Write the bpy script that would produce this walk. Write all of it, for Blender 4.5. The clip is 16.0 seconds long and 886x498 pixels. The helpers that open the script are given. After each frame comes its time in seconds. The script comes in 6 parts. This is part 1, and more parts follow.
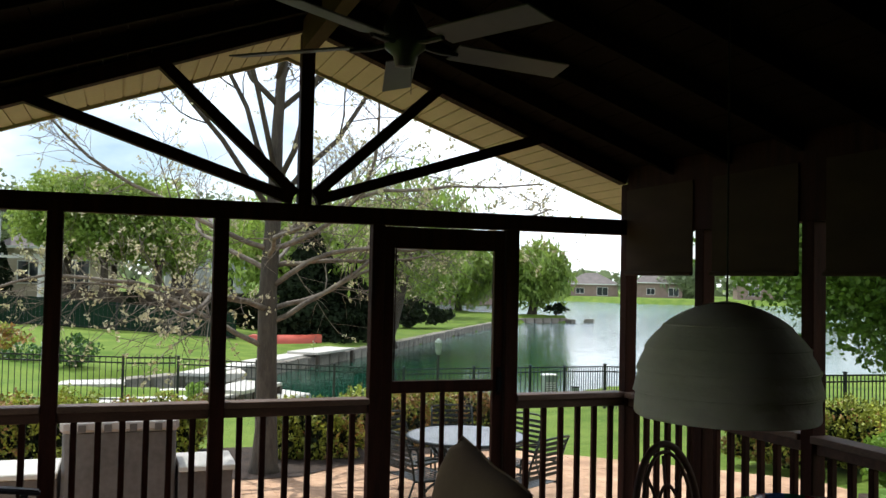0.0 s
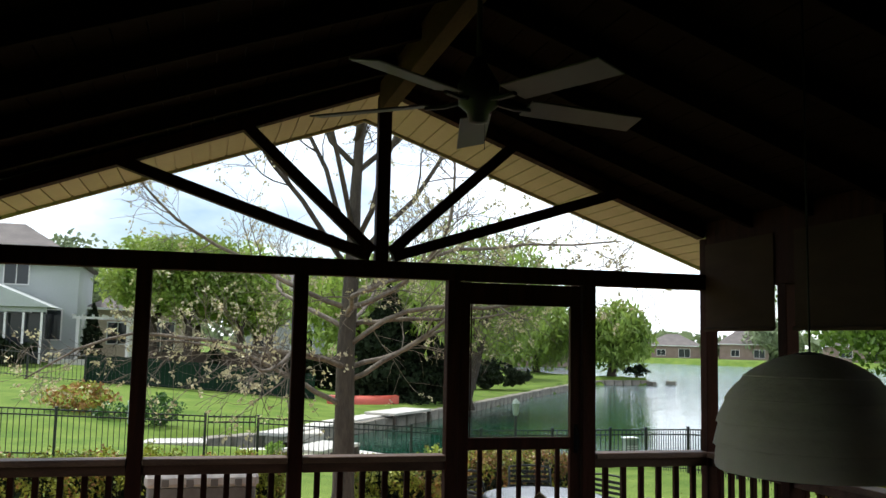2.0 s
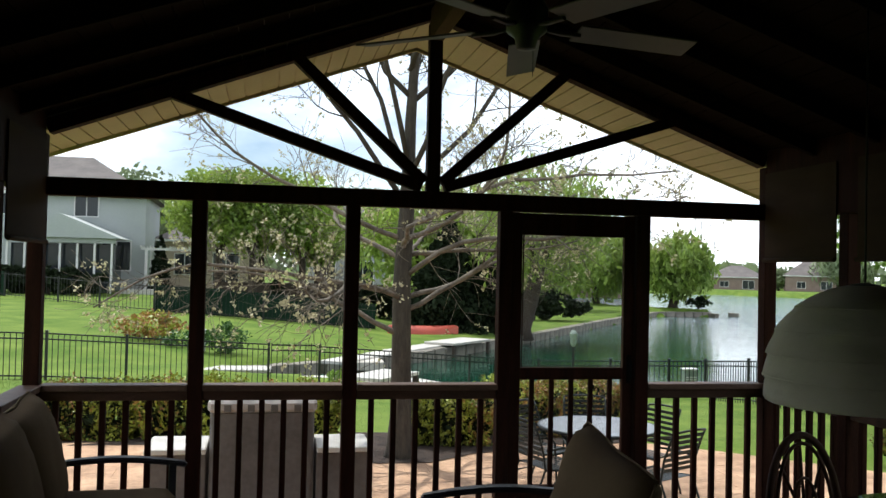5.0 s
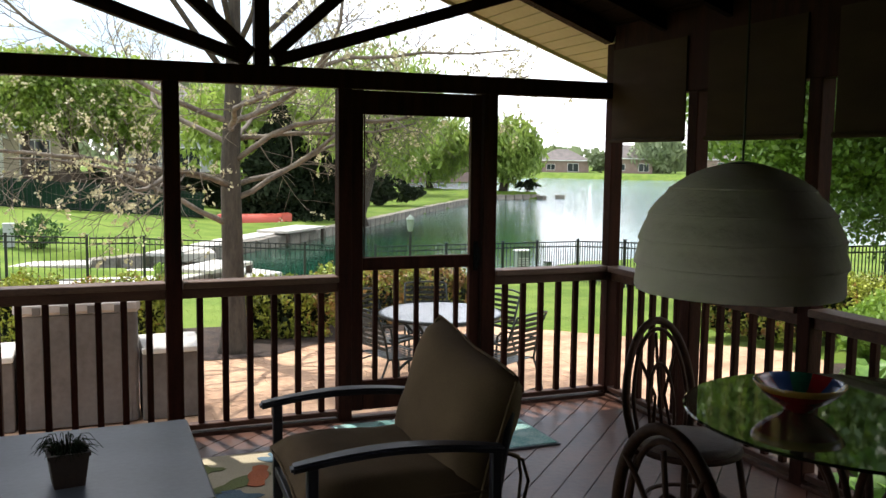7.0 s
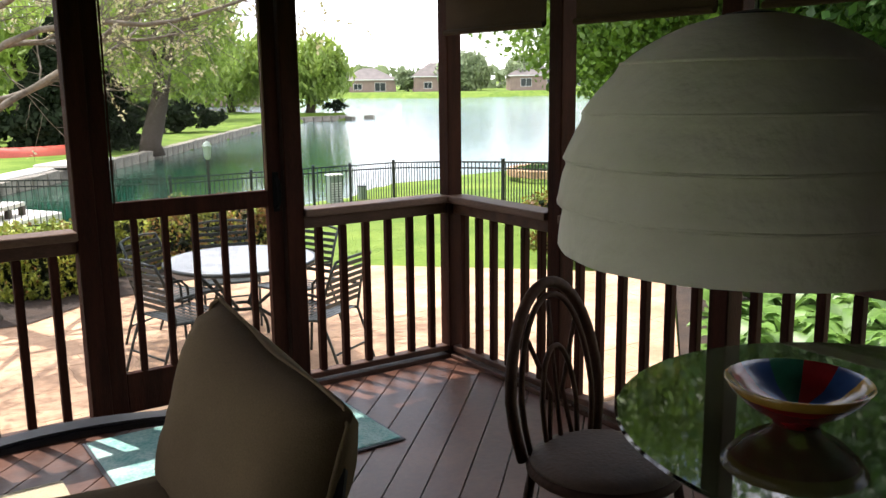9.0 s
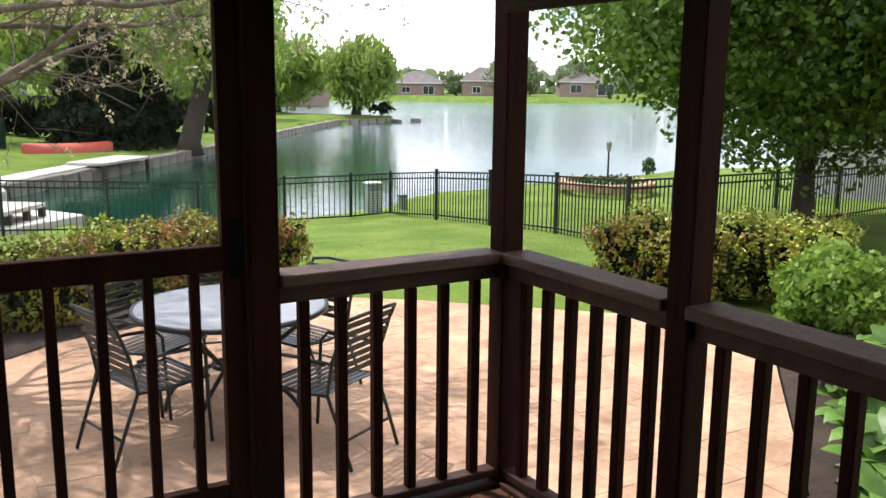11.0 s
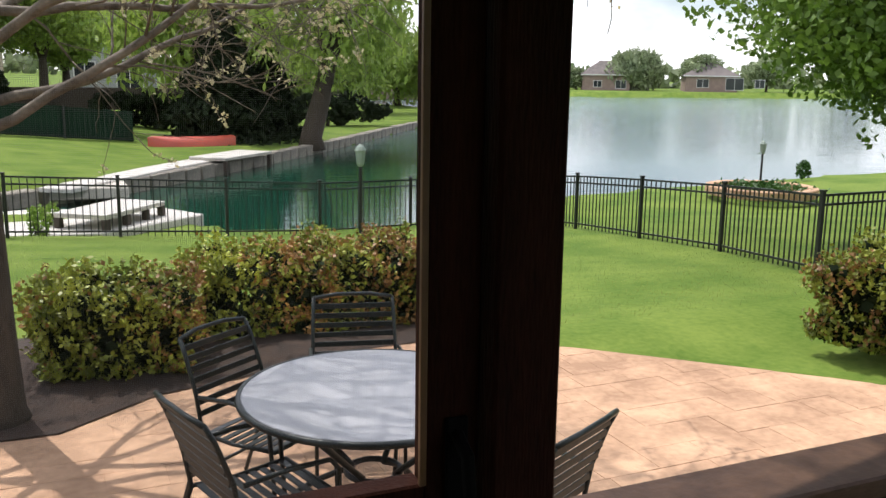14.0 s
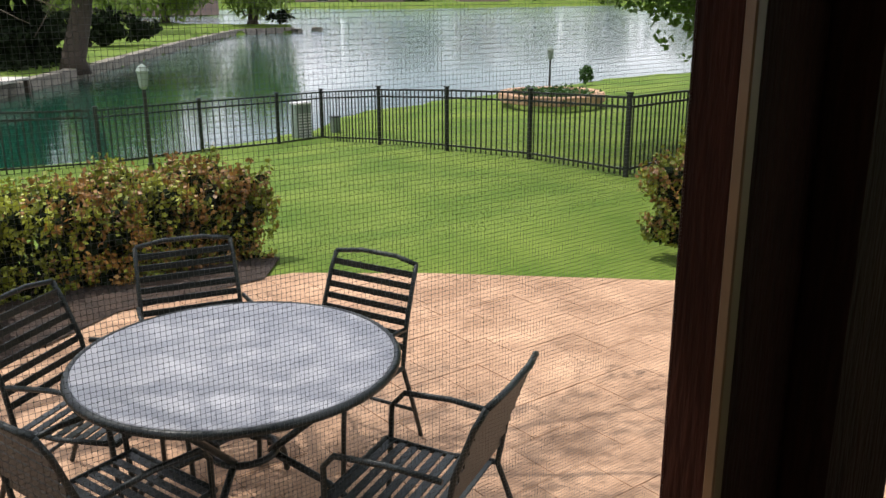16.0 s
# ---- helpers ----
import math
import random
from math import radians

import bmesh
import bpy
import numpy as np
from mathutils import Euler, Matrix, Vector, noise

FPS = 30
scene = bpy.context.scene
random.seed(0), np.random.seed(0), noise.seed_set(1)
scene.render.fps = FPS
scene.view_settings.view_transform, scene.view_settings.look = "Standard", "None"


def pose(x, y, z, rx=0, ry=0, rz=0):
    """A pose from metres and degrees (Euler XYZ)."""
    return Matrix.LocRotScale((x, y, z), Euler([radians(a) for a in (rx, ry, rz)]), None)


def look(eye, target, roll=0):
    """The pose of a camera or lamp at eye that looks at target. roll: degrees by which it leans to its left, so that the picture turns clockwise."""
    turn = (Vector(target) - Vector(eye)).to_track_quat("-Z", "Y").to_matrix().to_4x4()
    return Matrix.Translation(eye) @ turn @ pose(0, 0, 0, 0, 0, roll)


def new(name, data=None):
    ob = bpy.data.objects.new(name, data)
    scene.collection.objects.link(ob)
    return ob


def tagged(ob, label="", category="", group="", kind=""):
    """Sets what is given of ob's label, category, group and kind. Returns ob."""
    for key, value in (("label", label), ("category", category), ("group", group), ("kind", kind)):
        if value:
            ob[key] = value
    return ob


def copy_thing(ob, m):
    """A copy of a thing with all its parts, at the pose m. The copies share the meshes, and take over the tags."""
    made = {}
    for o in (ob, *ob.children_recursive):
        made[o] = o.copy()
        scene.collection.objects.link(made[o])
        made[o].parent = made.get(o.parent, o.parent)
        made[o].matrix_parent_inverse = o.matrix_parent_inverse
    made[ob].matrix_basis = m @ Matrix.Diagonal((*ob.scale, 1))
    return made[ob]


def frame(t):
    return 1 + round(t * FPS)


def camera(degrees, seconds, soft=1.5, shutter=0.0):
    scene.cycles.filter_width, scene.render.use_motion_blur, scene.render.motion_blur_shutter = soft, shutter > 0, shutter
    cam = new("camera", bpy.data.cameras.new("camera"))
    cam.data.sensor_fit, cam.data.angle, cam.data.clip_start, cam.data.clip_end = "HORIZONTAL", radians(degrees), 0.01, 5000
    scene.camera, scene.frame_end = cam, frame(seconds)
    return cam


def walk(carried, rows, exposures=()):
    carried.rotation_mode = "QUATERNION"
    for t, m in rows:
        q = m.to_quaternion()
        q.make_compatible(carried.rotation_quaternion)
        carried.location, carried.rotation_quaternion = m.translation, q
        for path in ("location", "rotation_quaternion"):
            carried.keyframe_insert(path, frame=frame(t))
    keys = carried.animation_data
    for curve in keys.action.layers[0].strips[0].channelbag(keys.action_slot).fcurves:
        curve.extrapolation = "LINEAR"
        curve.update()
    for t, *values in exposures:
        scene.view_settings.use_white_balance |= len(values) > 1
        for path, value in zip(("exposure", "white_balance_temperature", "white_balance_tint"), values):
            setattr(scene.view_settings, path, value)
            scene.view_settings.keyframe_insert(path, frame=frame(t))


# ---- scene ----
import itertools
cam = camera(53.0, 16.0)
PATH = [
    (0, (-3.428, -5.594, 1.683), (-2.751, -3.713, 1.754), 1.2),
    (0.5, (-3.275, -5.682, 1.612), (-2.686, -3.775, 1.74), 0.7),
    (1, (-3.329, -5.672, 1.624), (-2.766, -3.759, 1.788), 1.0),
    (1.5, (-3.431, -5.622, 1.685), (-2.881, -3.707, 1.854), 1.3),
    (2, (-3.429, -5.632, 1.644), (-2.922, -3.708, 1.849), 1.2),
    (2.5, (-3.457, -5.624, 1.65), (-2.975, -3.694, 1.856), 1.4),
    (3, (-3.457, -5.631, 1.638), (-2.982, -3.699, 1.843), 1.0),
    (5.5, (-3.351, -5.627, 1.642), (-2.978, -3.662, 1.625), 1.5),
    (6, (-3.333, -5.561, 1.627), (-2.931, -3.604, 1.54), 2.2),
    (6.5, (-3.305, -5.399, 1.611), (-2.763, -3.481, 1.449), 2.3),
    (7, (-3.301, -5.199, 1.627), (-2.562, -3.352, 1.425), 0.7),
    (7.5, (-3.183, -4.936, 1.577), (-2.299, -3.155, 1.362), 0.3),
    (8, (-3.014, -4.581, 1.534), (-2.084, -2.847, 1.175), 1.8),
    (8.5, (-2.893, -4.254, 1.528), (-1.887, -2.593, 1.047), 0.5),
    (9, (-2.684, -3.931, 1.524), (-1.588, -2.301, 1.149), -0.7),
    (11.3, (-1.688, -2.378, 1.498), (-0.706, -0.673, 1.143), 1.6),
    (11.5, (-1.599, -2.232, 1.487), (-0.661, -0.497, 1.153), 2.7),
    (12, (-1.407, -1.94, 1.477), (-0.618, -0.13, 1.16), 1.8),
    (12.5, (-1.303, -1.727, 1.489), (-0.743, 0.16, 1.135), 2.7),
    (13, (-1.333, -1.491, 1.496), (-0.812, 0.396, 1.09), 1.4),
    (13.5, (-1.42, -1.182, 1.506), (-0.672, 0.628, 1.103), 0.7),
    (14, (-1.427, -0.933, 1.519), (-0.637, 0.864, 1.136), 0.8),
    (14.5, (-1.446, -0.755, 1.524), (-0.652, 1.051, 1.192), 2.6),
    (15, (-1.445, -0.479, 1.486), (-0.474, 1.228, 1.109), 1.3),
    (15.5, (-1.473, -0.342, 1.472), (-0.351, 1.251, 1.018), -0.2),
    (16, (-1.44, -0.248, 1.438), (-0.266, 1.271, 0.877), -0.2),
]
walk(cam, [(t, look(eye, target, roll)) for t, eye, target, roll in PATH], exposures=[(0.0, 0.15, 6150, 9), (5.5, 0.02, 6150, 9), (6.0, 0.03, 6200, 10), (6.5, 0.35, 6300, 11), (7.5, 0.85, 6450, 14), (9.0, 1.12, 6450, 15), (11.5, 0.32, 6250, 16), (14.0, 0.12, 6350, 16), (16.0, 0.02, 6450, 16)])

# world, sun
SUN_AZ, SUN_EL = radians(-20.0), radians(63.0)
world = bpy.data.worlds.new("world")
scene.world = world
world.use_nodes = True
wn = world.node_tree
sky = wn.nodes.new("ShaderNodeTexSky")
sky.sky_type, sky.sun_disc = "NISHITA", False
sky.sun_elevation, sky.sun_rotation = SUN_EL, SUN_AZ
sky.air_density, sky.dust_density, sky.ozone_density = 1.0, 0.8, 1.2
# thin white cloud over the blue
w_co, w_nz, w_rp, w_mx = (wn.nodes.new(k) for k in ("ShaderNodeTexCoord", "ShaderNodeTexNoise", "ShaderNodeValToRGB", "ShaderNodeMix"))
w_mp = wn.nodes.new("ShaderNodeMapping")
w_mp.inputs["Scale"].default_value = (1, 1, 2.2)
w_nz.inputs["Scale"].default_value, w_nz.inputs["Detail"].default_value = 2.6, 6
w_rp.color_ramp.elements[0].position, w_rp.color_ramp.elements[1].position = 0.35, 0.60
w_mx.data_type = "RGBA"
w_mx.inputs[7].default_value = (15, 15.3, 15.7, 1)
wn.links.new(w_co.outputs["Generated"], w_mp.inputs[0])
wn.links.new(w_mp.outputs[0], w_nz.inputs["Vector"])
wn.links.new(w_nz.outputs[0], w_rp.inputs[0])
wn.links.new(w_rp.outputs[0], w_mx.inputs[0])
wn.links.new(sky.outputs[0], w_mx.inputs[6])
wn.links.new(w_mx.outputs[2], wn.nodes["Background"].inputs[0])
wn.nodes["Background"].inputs[1].default_value = 0.12
sun_data = bpy.data.lights.new("sun", "SUN")
sun_data.energy, sun_data.angle, sun_data.color = 4.0, radians(0.5), (1.0, 0.95, 0.86)
sun = new("sun", sun_data)
SUN_DIR = Vector((math.sin(SUN_AZ) * math.cos(SUN_EL), math.cos(SUN_AZ) * math.cos(SUN_EL), math.sin(SUN_EL)))
sun.matrix_world = look(SUN_DIR * 50, (0, 0, 0))

# ---------------- materials ----------------
def mat(name, c1, c2=None, rough=0.7, metal=0.0, scale=4.0, fine=60.0, bump=0.2, stretch=(1, 1, 1), rand=0.0, spec=0.5, trans=0.0, fine_mix=0.35):
    """A surface with two scales of variation, in object space metres."""
    m = bpy.data.materials.new(name)
    m.use_nodes = True
    nt = m.node_tree
    n, l = nt.nodes, nt.links
    b = n["Principled BSDF"]
    b.inputs["Roughness"].default_value, b.inputs["Metallic"].default_value = rough, metal
    b.inputs["Specular IOR Level"].default_value = spec
    c2 = c2 or tuple(v * 0.7 for v in c1)
    co = n.new("ShaderNodeTexCoord")
    mp = n.new("ShaderNodeMapping")
    mp.inputs["Scale"].default_value = stretch
    l.new(co.outputs["Object"], mp.inputs[0])
    big, small = n.new("ShaderNodeTexNoise"), n.new("ShaderNodeTexNoise")
    big.inputs["Scale"].default_value, small.inputs["Scale"].default_value = scale, fine
    big.inputs["Detail"].default_value, small.inputs["Detail"].default_value = 4, 3
    for t in (big, small):
        l.new(mp.outputs[0], t.inputs["Vector"])
    mx = n.new("ShaderNodeMix")
    mx.inputs[0].default_value = fine_mix
    l.new(big.outputs[0], mx.inputs[2])
    l.new(small.outputs[0], mx.inputs[3])
    rp = n.new("ShaderNodeValToRGB")
    rp.color_ramp.elements[0].position, rp.color_ramp.elements[1].position = 0.36, 0.64
    rp.color_ramp.elements[0].color, rp.color_ramp.elements[1].color = (*c2, 1), (*c1, 1)
    l.new(mx.outputs[0], rp.inputs[0])
    col = rp.outputs[0]
    if rand:
        oi = n.new("ShaderNodeObjectInfo")
        ge = n.new("ShaderNodeNewGeometry")
        ad = n.new("ShaderNodeMath")
        l.new(oi.outputs["Random"], ad.inputs[0])
        l.new(ge.outputs["Random Per Island"], ad.inputs[1])
        mr = n.new("ShaderNodeMapRange")
        mr.inputs[1].default_value, mr.inputs[2].default_value = 0, 2
        mr.inputs[3].default_value, mr.inputs[4].default_value = 1 - rand, 1 + rand
        l.new(ad.outputs[0], mr.inputs[0])
        hs = n.new("ShaderNodeHueSaturation")
        l.new(mr.outputs[0], hs.inputs["Value"])
        l.new(col, hs.inputs["Color"])
        col = hs.outputs[0]
    l.new(col, b.inputs["Base Color"])
    if bump:
        bp = n.new("ShaderNodeBump")
        bp.inputs["Strength"].default_value, bp.inputs["Distance"].default_value = bump, 0.01
        l.new(small.outputs[0], bp.inputs["Height"])
        l.new(bp.outputs[0], b.inputs["Normal"])
    if trans:
        tr = n.new("ShaderNodeBsdfTranslucent")
        ms = n.new("ShaderNodeMixShader")
        ms.inputs[0].default_value = trans
        l.new(col, tr.inputs[0])
        l.new(b.outputs[0], ms.inputs[1])
        l.new(tr.outputs[0], ms.inputs[2])
        l.new(ms.outputs[0], n["Material Output"].inputs[0])
    return m

M_POST = mat("stained_timber", (0.036, 0.011, 0.006), (0.014, 0.0045, 0.0027), 0.7, scale=3, fine=40, stretch=(6, 6, 0.7), bump=0.3, spec=0.07)
M_RAIL = mat("stained_rail", (0.085, 0.038, 0.022), (0.036, 0.015, 0.009), 0.6, scale=3, fine=40, stretch=(1, 5, 5), bump=0.25, spec=0.25)
M_FLOOR = mat("deck_board", (0.122, 0.053, 0.032), (0.060, 0.025, 0.015), 0.38, scale=3.0, fine=30, stretch=(1, 1, 1), rand=0.22, bump=0.12)
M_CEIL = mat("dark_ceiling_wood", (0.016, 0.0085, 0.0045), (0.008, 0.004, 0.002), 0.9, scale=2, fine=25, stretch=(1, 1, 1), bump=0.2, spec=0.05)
M_VINYL = mat("cream_vinyl", (0.43, 0.375, 0.205), (0.37, 0.32, 0.17), 0.6, scale=2, fine=40, bump=0.05)
M_GRASS = mat("lawn", (0.155, 0.215, 0.040), (0.070, 0.130, 0.018), 0.9, scale=0.9, fine=16, bump=0.6, spec=0.1)
M_PATIO = mat("patio_stone", (0.57, 0.370, 0.235), (0.33, 0.205, 0.128), 0.85, scale=2.6, fine=18, bump=0.8, rand=0.04, spec=0.2, fine_mix=0.3)
M_STONE = mat("pale_limestone", (0.56, 0.52, 0.45), (0.40, 0.37, 0.31), 0.85, scale=2, fine=20, bump=0.5, rand=0.12)
# cover cloth lightened on top, the sunlight put into its colour
M_COVERTOP = mat("sunlit_cover_top", (0.42, 0.385, 0.36), (0.32, 0.29, 0.27), 0.8, scale=3, fine=20, bump=0.4)
# limestone darkened, the shade on the wall's face put into its colour
M_WALLST = mat("shade_darkened_stone", (0.27, 0.245, 0.20), (0.15, 0.135, 0.11), 0.9, scale=2, fine=16, bump=0.6, rand=0.2)
M_GREYSIDE = mat("grey_white_siding", (0.36, 0.37, 0.37), (0.30, 0.31, 0.31), 0.7, scale=0.5, fine=8, bump=0.05)
M_FENCE = mat("black_powder_coat", (0.012, 0.013, 0.014), (0.008, 0.009, 0.009), 0.4, scale=4, fine=50, bump=0.03)
M_BARK = mat("grey_bark", (0.078, 0.064, 0.047), (0.034, 0.028, 0.020), 0.9, scale=6, fine=30, stretch=(3, 3, 0.6), bump=0.8)
M_TWIG = mat("sunlit_twig", (0.23, 0.195, 0.15), (0.07, 0.056, 0.042), 0.85, scale=6, fine=40, bump=0.2)
M_DARKBARK = mat("dark_bark", (0.07, 0.052, 0.038), (0.04, 0.03, 0.02), 0.9, scale=6, fine=30, stretch=(3, 3, 0.6), bump=0.8)
M_LEAF = mat("fresh_leaf", (0.27, 0.39, 0.060), (0.12, 0.23, 0.030), 0.5, scale=0.8, fine=6, rand=0.35, bump=0, trans=0.45)
M_SPRING = mat("spring_leaf", (0.35, 0.43, 0.085), (0.15, 0.25, 0.04), 0.55, scale=0.7, fine=5, rand=0.4, bump=0, trans=0.35)
# far leaves greyed and lightened, distance haze mixed into the colour
M_FARLEAF = mat("haze_tinted_leaf", (0.27, 0.32, 0.16), (0.16, 0.21, 0.11), 0.7, scale=0.15, fine=2, rand=0.35, bump=0, trans=0.2)
# cap rail tone raised above M_RAIL, sunlight put into the colour
M_CAP = mat("sun_lightened_cap", (0.130, 0.072, 0.042), (0.052, 0.026, 0.015), 0.55, scale=2.2, fine=40, stretch=(1, 1, 4), bump=0.25, spec=0.3)
M_RIDGE = mat("ridge_timber", (0.085, 0.052, 0.020), (0.05, 0.03, 0.012), 0.8, scale=2, fine=30, stretch=(3, 0.6, 3), bump=0.2, spec=0.1)
M_HOSTA = mat("broad_leaf", (0.17, 0.30, 0.055), (0.07, 0.16, 0.025), 0.45, scale=3, fine=20, rand=0.4, bump=0.1, trans=0.25)
M_GARDEN = mat("garden_leaf", (0.18, 0.29, 0.042), (0.050, 0.105, 0.016), 0.5, scale=0.9, fine=6, rand=0.4, bump=0, trans=0.32)
M_LEAFD = mat("deep_leaf", (0.06, 0.14, 0.025), (0.03, 0.08, 0.015), 0.5, scale=0.8, fine=6, rand=0.35, bump=0, trans=0.3)
M_WILLOW = mat("willow_leaf", (0.33, 0.43, 0.085), (0.16, 0.25, 0.045), 0.5, scale=0.6, fine=5, rand=0.3, bump=0, trans=0.45)
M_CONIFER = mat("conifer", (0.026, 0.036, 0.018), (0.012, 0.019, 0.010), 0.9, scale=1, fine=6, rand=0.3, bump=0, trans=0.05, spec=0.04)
M_BUD = mat("pale_bud", (0.55, 0.50, 0.34), (0.40, 0.38, 0.18), 0.6, scale=1, fine=6, rand=0.3, bump=0, trans=0.3)
M_HEDGE = mat("hedge_leaf", (0.42, 0.46, 0.055), (0.11, 0.145, 0.016), 0.5, scale=2.5, fine=9, rand=0.35, bump=0, trans=0.13)
M_HEDGER = mat("bronze_leaf", (0.42, 0.23, 0.055), (0.17, 0.08, 0.03), 0.5, scale=2.5, fine=9, rand=0.35, bump=0, trans=0.13)
M_MULCH = mat("brown_mulch", (0.050, 0.030, 0.019), (0.020, 0.013, 0.009), 0.95, scale=6, fine=40, bump=1.0)
M_SIDING = mat("pale_siding", (0.42, 0.45, 0.44), (0.37, 0.40, 0.39), 0.7, scale=0.5, fine=10, bump=0.05)
M_TAN = mat("tan_stucco", (0.55, 0.46, 0.36), (0.47, 0.38, 0.30), 0.8, scale=0.5, fine=10, bump=0.1)
# brick of the far houses, distance haze put into its colour
M_BRICKH = mat("haze_greyed_brick", (0.30, 0.22, 0.185), (0.22, 0.155, 0.13), 0.85, scale=1.2, fine=10, bump=0.2)
M_ROOF = mat("asphalt_shingle", (0.16, 0.14, 0.13), (0.10, 0.09, 0.085), 0.9, scale=1, fine=12, bump=0.4)
M_WHITE = mat("white_trim", (0.75, 0.75, 0.73), (0.66, 0.66, 0.64), 0.5, scale=2, fine=20, bump=0.03)
M_DGLASS = mat("dark_glass", (0.03, 0.035, 0.04), (0.02, 0.025, 0.03), 0.08, scale=1, fine=5, bump=0)
M_CANOE = mat("red_canoe", (0.52, 0.09, 0.05), (0.40, 0.06, 0.04), 0.4, scale=1, fine=20, bump=0.05)
M_COVER = mat("grey_cover_cloth", (0.13, 0.115, 0.105), (0.08, 0.07, 0.063), 0.8, scale=2, fine=20, bump=0.5)
M_COUNTER = mat("pale_counter", (0.55, 0.53, 0.48), (0.44, 0.42, 0.38), 0.6, scale=3, fine=30, bump=0.1)
M_IRON = mat("patina_iron", (0.024, 0.032, 0.030), (0.012, 0.017, 0.016), 0.4, metal=0.3, scale=8, fine=60, bump=0.1)
M_PTOP = mat("pale_table_glass", (0.37, 0.38, 0.40), (0.31, 0.32, 0.335), 0.35, scale=3, fine=60, bump=0.08)
M_PAPER = mat("white_paper_shade", (0.68, 0.63, 0.545), (0.64, 0.59, 0.505), 0.9, scale=3, fine=30, bump=0.5, trans=0.12)
M_CUSH = mat("taupe_cushion", (0.160, 0.110, 0.060), (0.105, 0.072, 0.040), 0.95, scale=3, fine=220, bump=0.12, spec=0.1)
M_FRAME = mat("bronze_frame", (0.026, 0.026, 0.034), (0.016, 0.016, 0.021), 0.45, metal=0.0, scale=6, fine=50, bump=0.05)
M_SLATE = mat("blue_grey_tabletop", (0.105, 0.120, 0.140), (0.08, 0.092, 0.108), 0.4, scale=3, fine=40, bump=0.08)
M_RATTAN = mat("dark_rattan", (0.06, 0.027, 0.014), (0.03, 0.013, 0.008), 0.7, scale=10, fine=60, bump=0.3, spec=0.2)
M_SEATPAD = mat("woven_seat", (0.075, 0.040, 0.022), (0.045, 0.024, 0.014), 0.7, scale=6, fine=80, bump=0.4)
M_BLIND = mat("woven_blind", (0.052, 0.033, 0.018), (0.032, 0.020, 0.012), 0.85, scale=2, fine=80, stretch=(1, 1, 4), bump=0.4, spec=0.1)
M_TEAL = mat("teal_mat", (0.42, 0.56, 0.52), (0.10, 0.30, 0.27), 0.9, scale=9, fine=60, bump=0.4)
M_RUG = mat("cream_rug", (0.46, 0.40, 0.28), (0.38, 0.33, 0.22), 0.95, scale=3, fine=90, bump=0.6)
M_RUGG = mat("olive_rug_leaf", (0.16, 0.18, 0.05), (0.11, 0.13, 0.04), 0.95, scale=5, fine=90, bump=0.6)
M_RUGB = mat("blue_rug_leaf", (0.10, 0.17, 0.22), (0.07, 0.12, 0.16), 0.95, scale=5, fine=90, bump=0.6)
M_RUGO = mat("rust_rug_leaf", (0.50, 0.14, 0.04), (0.36, 0.09, 0.03), 0.95, scale=5, fine=90, bump=0.6)
# dark brown so the unseen walls bounce little light onto the porch
M_WALLIN = mat("unseen_dark_wall", (0.05, 0.03, 0.02), (0.03, 0.018, 0.012), 0.85, scale=1.5, fine=20, bump=0.1)
# white fan coloured near-black, the shade under the roof put into it
M_FAN = mat("white_fan_shade_toned", (0.058, 0.058, 0.057), (0.045, 0.045, 0.044), 0.5, scale=3, fine=20, bump=0.05)
M_POT = mat("terracotta_pot", (0.055, 0.034, 0.024), (0.035, 0.022, 0.016), 0.7, scale=8, fine=50, bump=0.3)
M_RED = mat("red_glaze", (0.19, 0.010, 0.010), (0.13, 0.01, 0.01), 0.2, scale=8, fine=50, bump=0.05)
M_YELLOW = mat("yellow_glaze", (0.27, 0.15, 0.022), (0.20, 0.11, 0.02), 0.2, scale=8, fine=50, bump=0.05)
M_GREEN = mat("green_glaze", (0.012, 0.09, 0.05), (0.01, 0.06, 0.035), 0.2, scale=8, fine=50, bump=0.05)
M_BLUE = mat("blue_glaze", (0.02, 0.05, 0.14), (0.015, 0.035, 0.10), 0.2, scale=8, fine=50, bump=0.05)
M_UTIL = mat("grey_green_utility", (0.25, 0.31, 0.26), (0.2, 0.25, 0.21), 0.6, scale=3, fine=20, bump=0.05)
M_SCREEN = mat("screen_wire", (0.16, 0.16, 0.16), (0.12, 0.12, 0.12), 0.5, scale=3, fine=20, bump=0)

M_GLASS = bpy.data.materials.new("green_table_glass")
M_GLASS.use_nodes = True
_b = M_GLASS.node_tree.nodes["Principled BSDF"]
_b.inputs["Base Color"].default_value = (0.06, 0.072, 0.035, 1)
_b.inputs["Roughness"].default_value, _b.inputs["Transmission Weight"].default_value, _b.inputs["IOR"].default_value = 0.03, 0.6, 1.6

M_WATER = bpy.data.materials.new("lake_water")
M_WATER.use_nodes = True
_n, _l = M_WATER.node_tree.nodes, M_WATER.node_tree.links
_b = _n["Principled BSDF"]
_b.inputs["Roughness"].default_value, _b.inputs["IOR"].default_value = 0.06, 1.45
_co, _nz, _bp = _n.new("ShaderNodeTexCoord"), _n.new("ShaderNodeTexNoise"), _n.new("ShaderNodeBump")
_mp = _n.new("ShaderNodeMapping")
_mp.inputs["Scale"].default_value = (0.6, 1.6, 1)
_nz.inputs["Scale"].default_value, _nz.inputs["Detail"].default_value = 2.2, 5
_l.new(_co.outputs["Object"], _mp.inputs[0]), _l.new(_mp.outputs[0], _nz.inputs["Vector"]), _l.new(_nz.outputs[0], _bp.inputs["Height"])
_bp.inputs["Strength"].default_value = 0.3
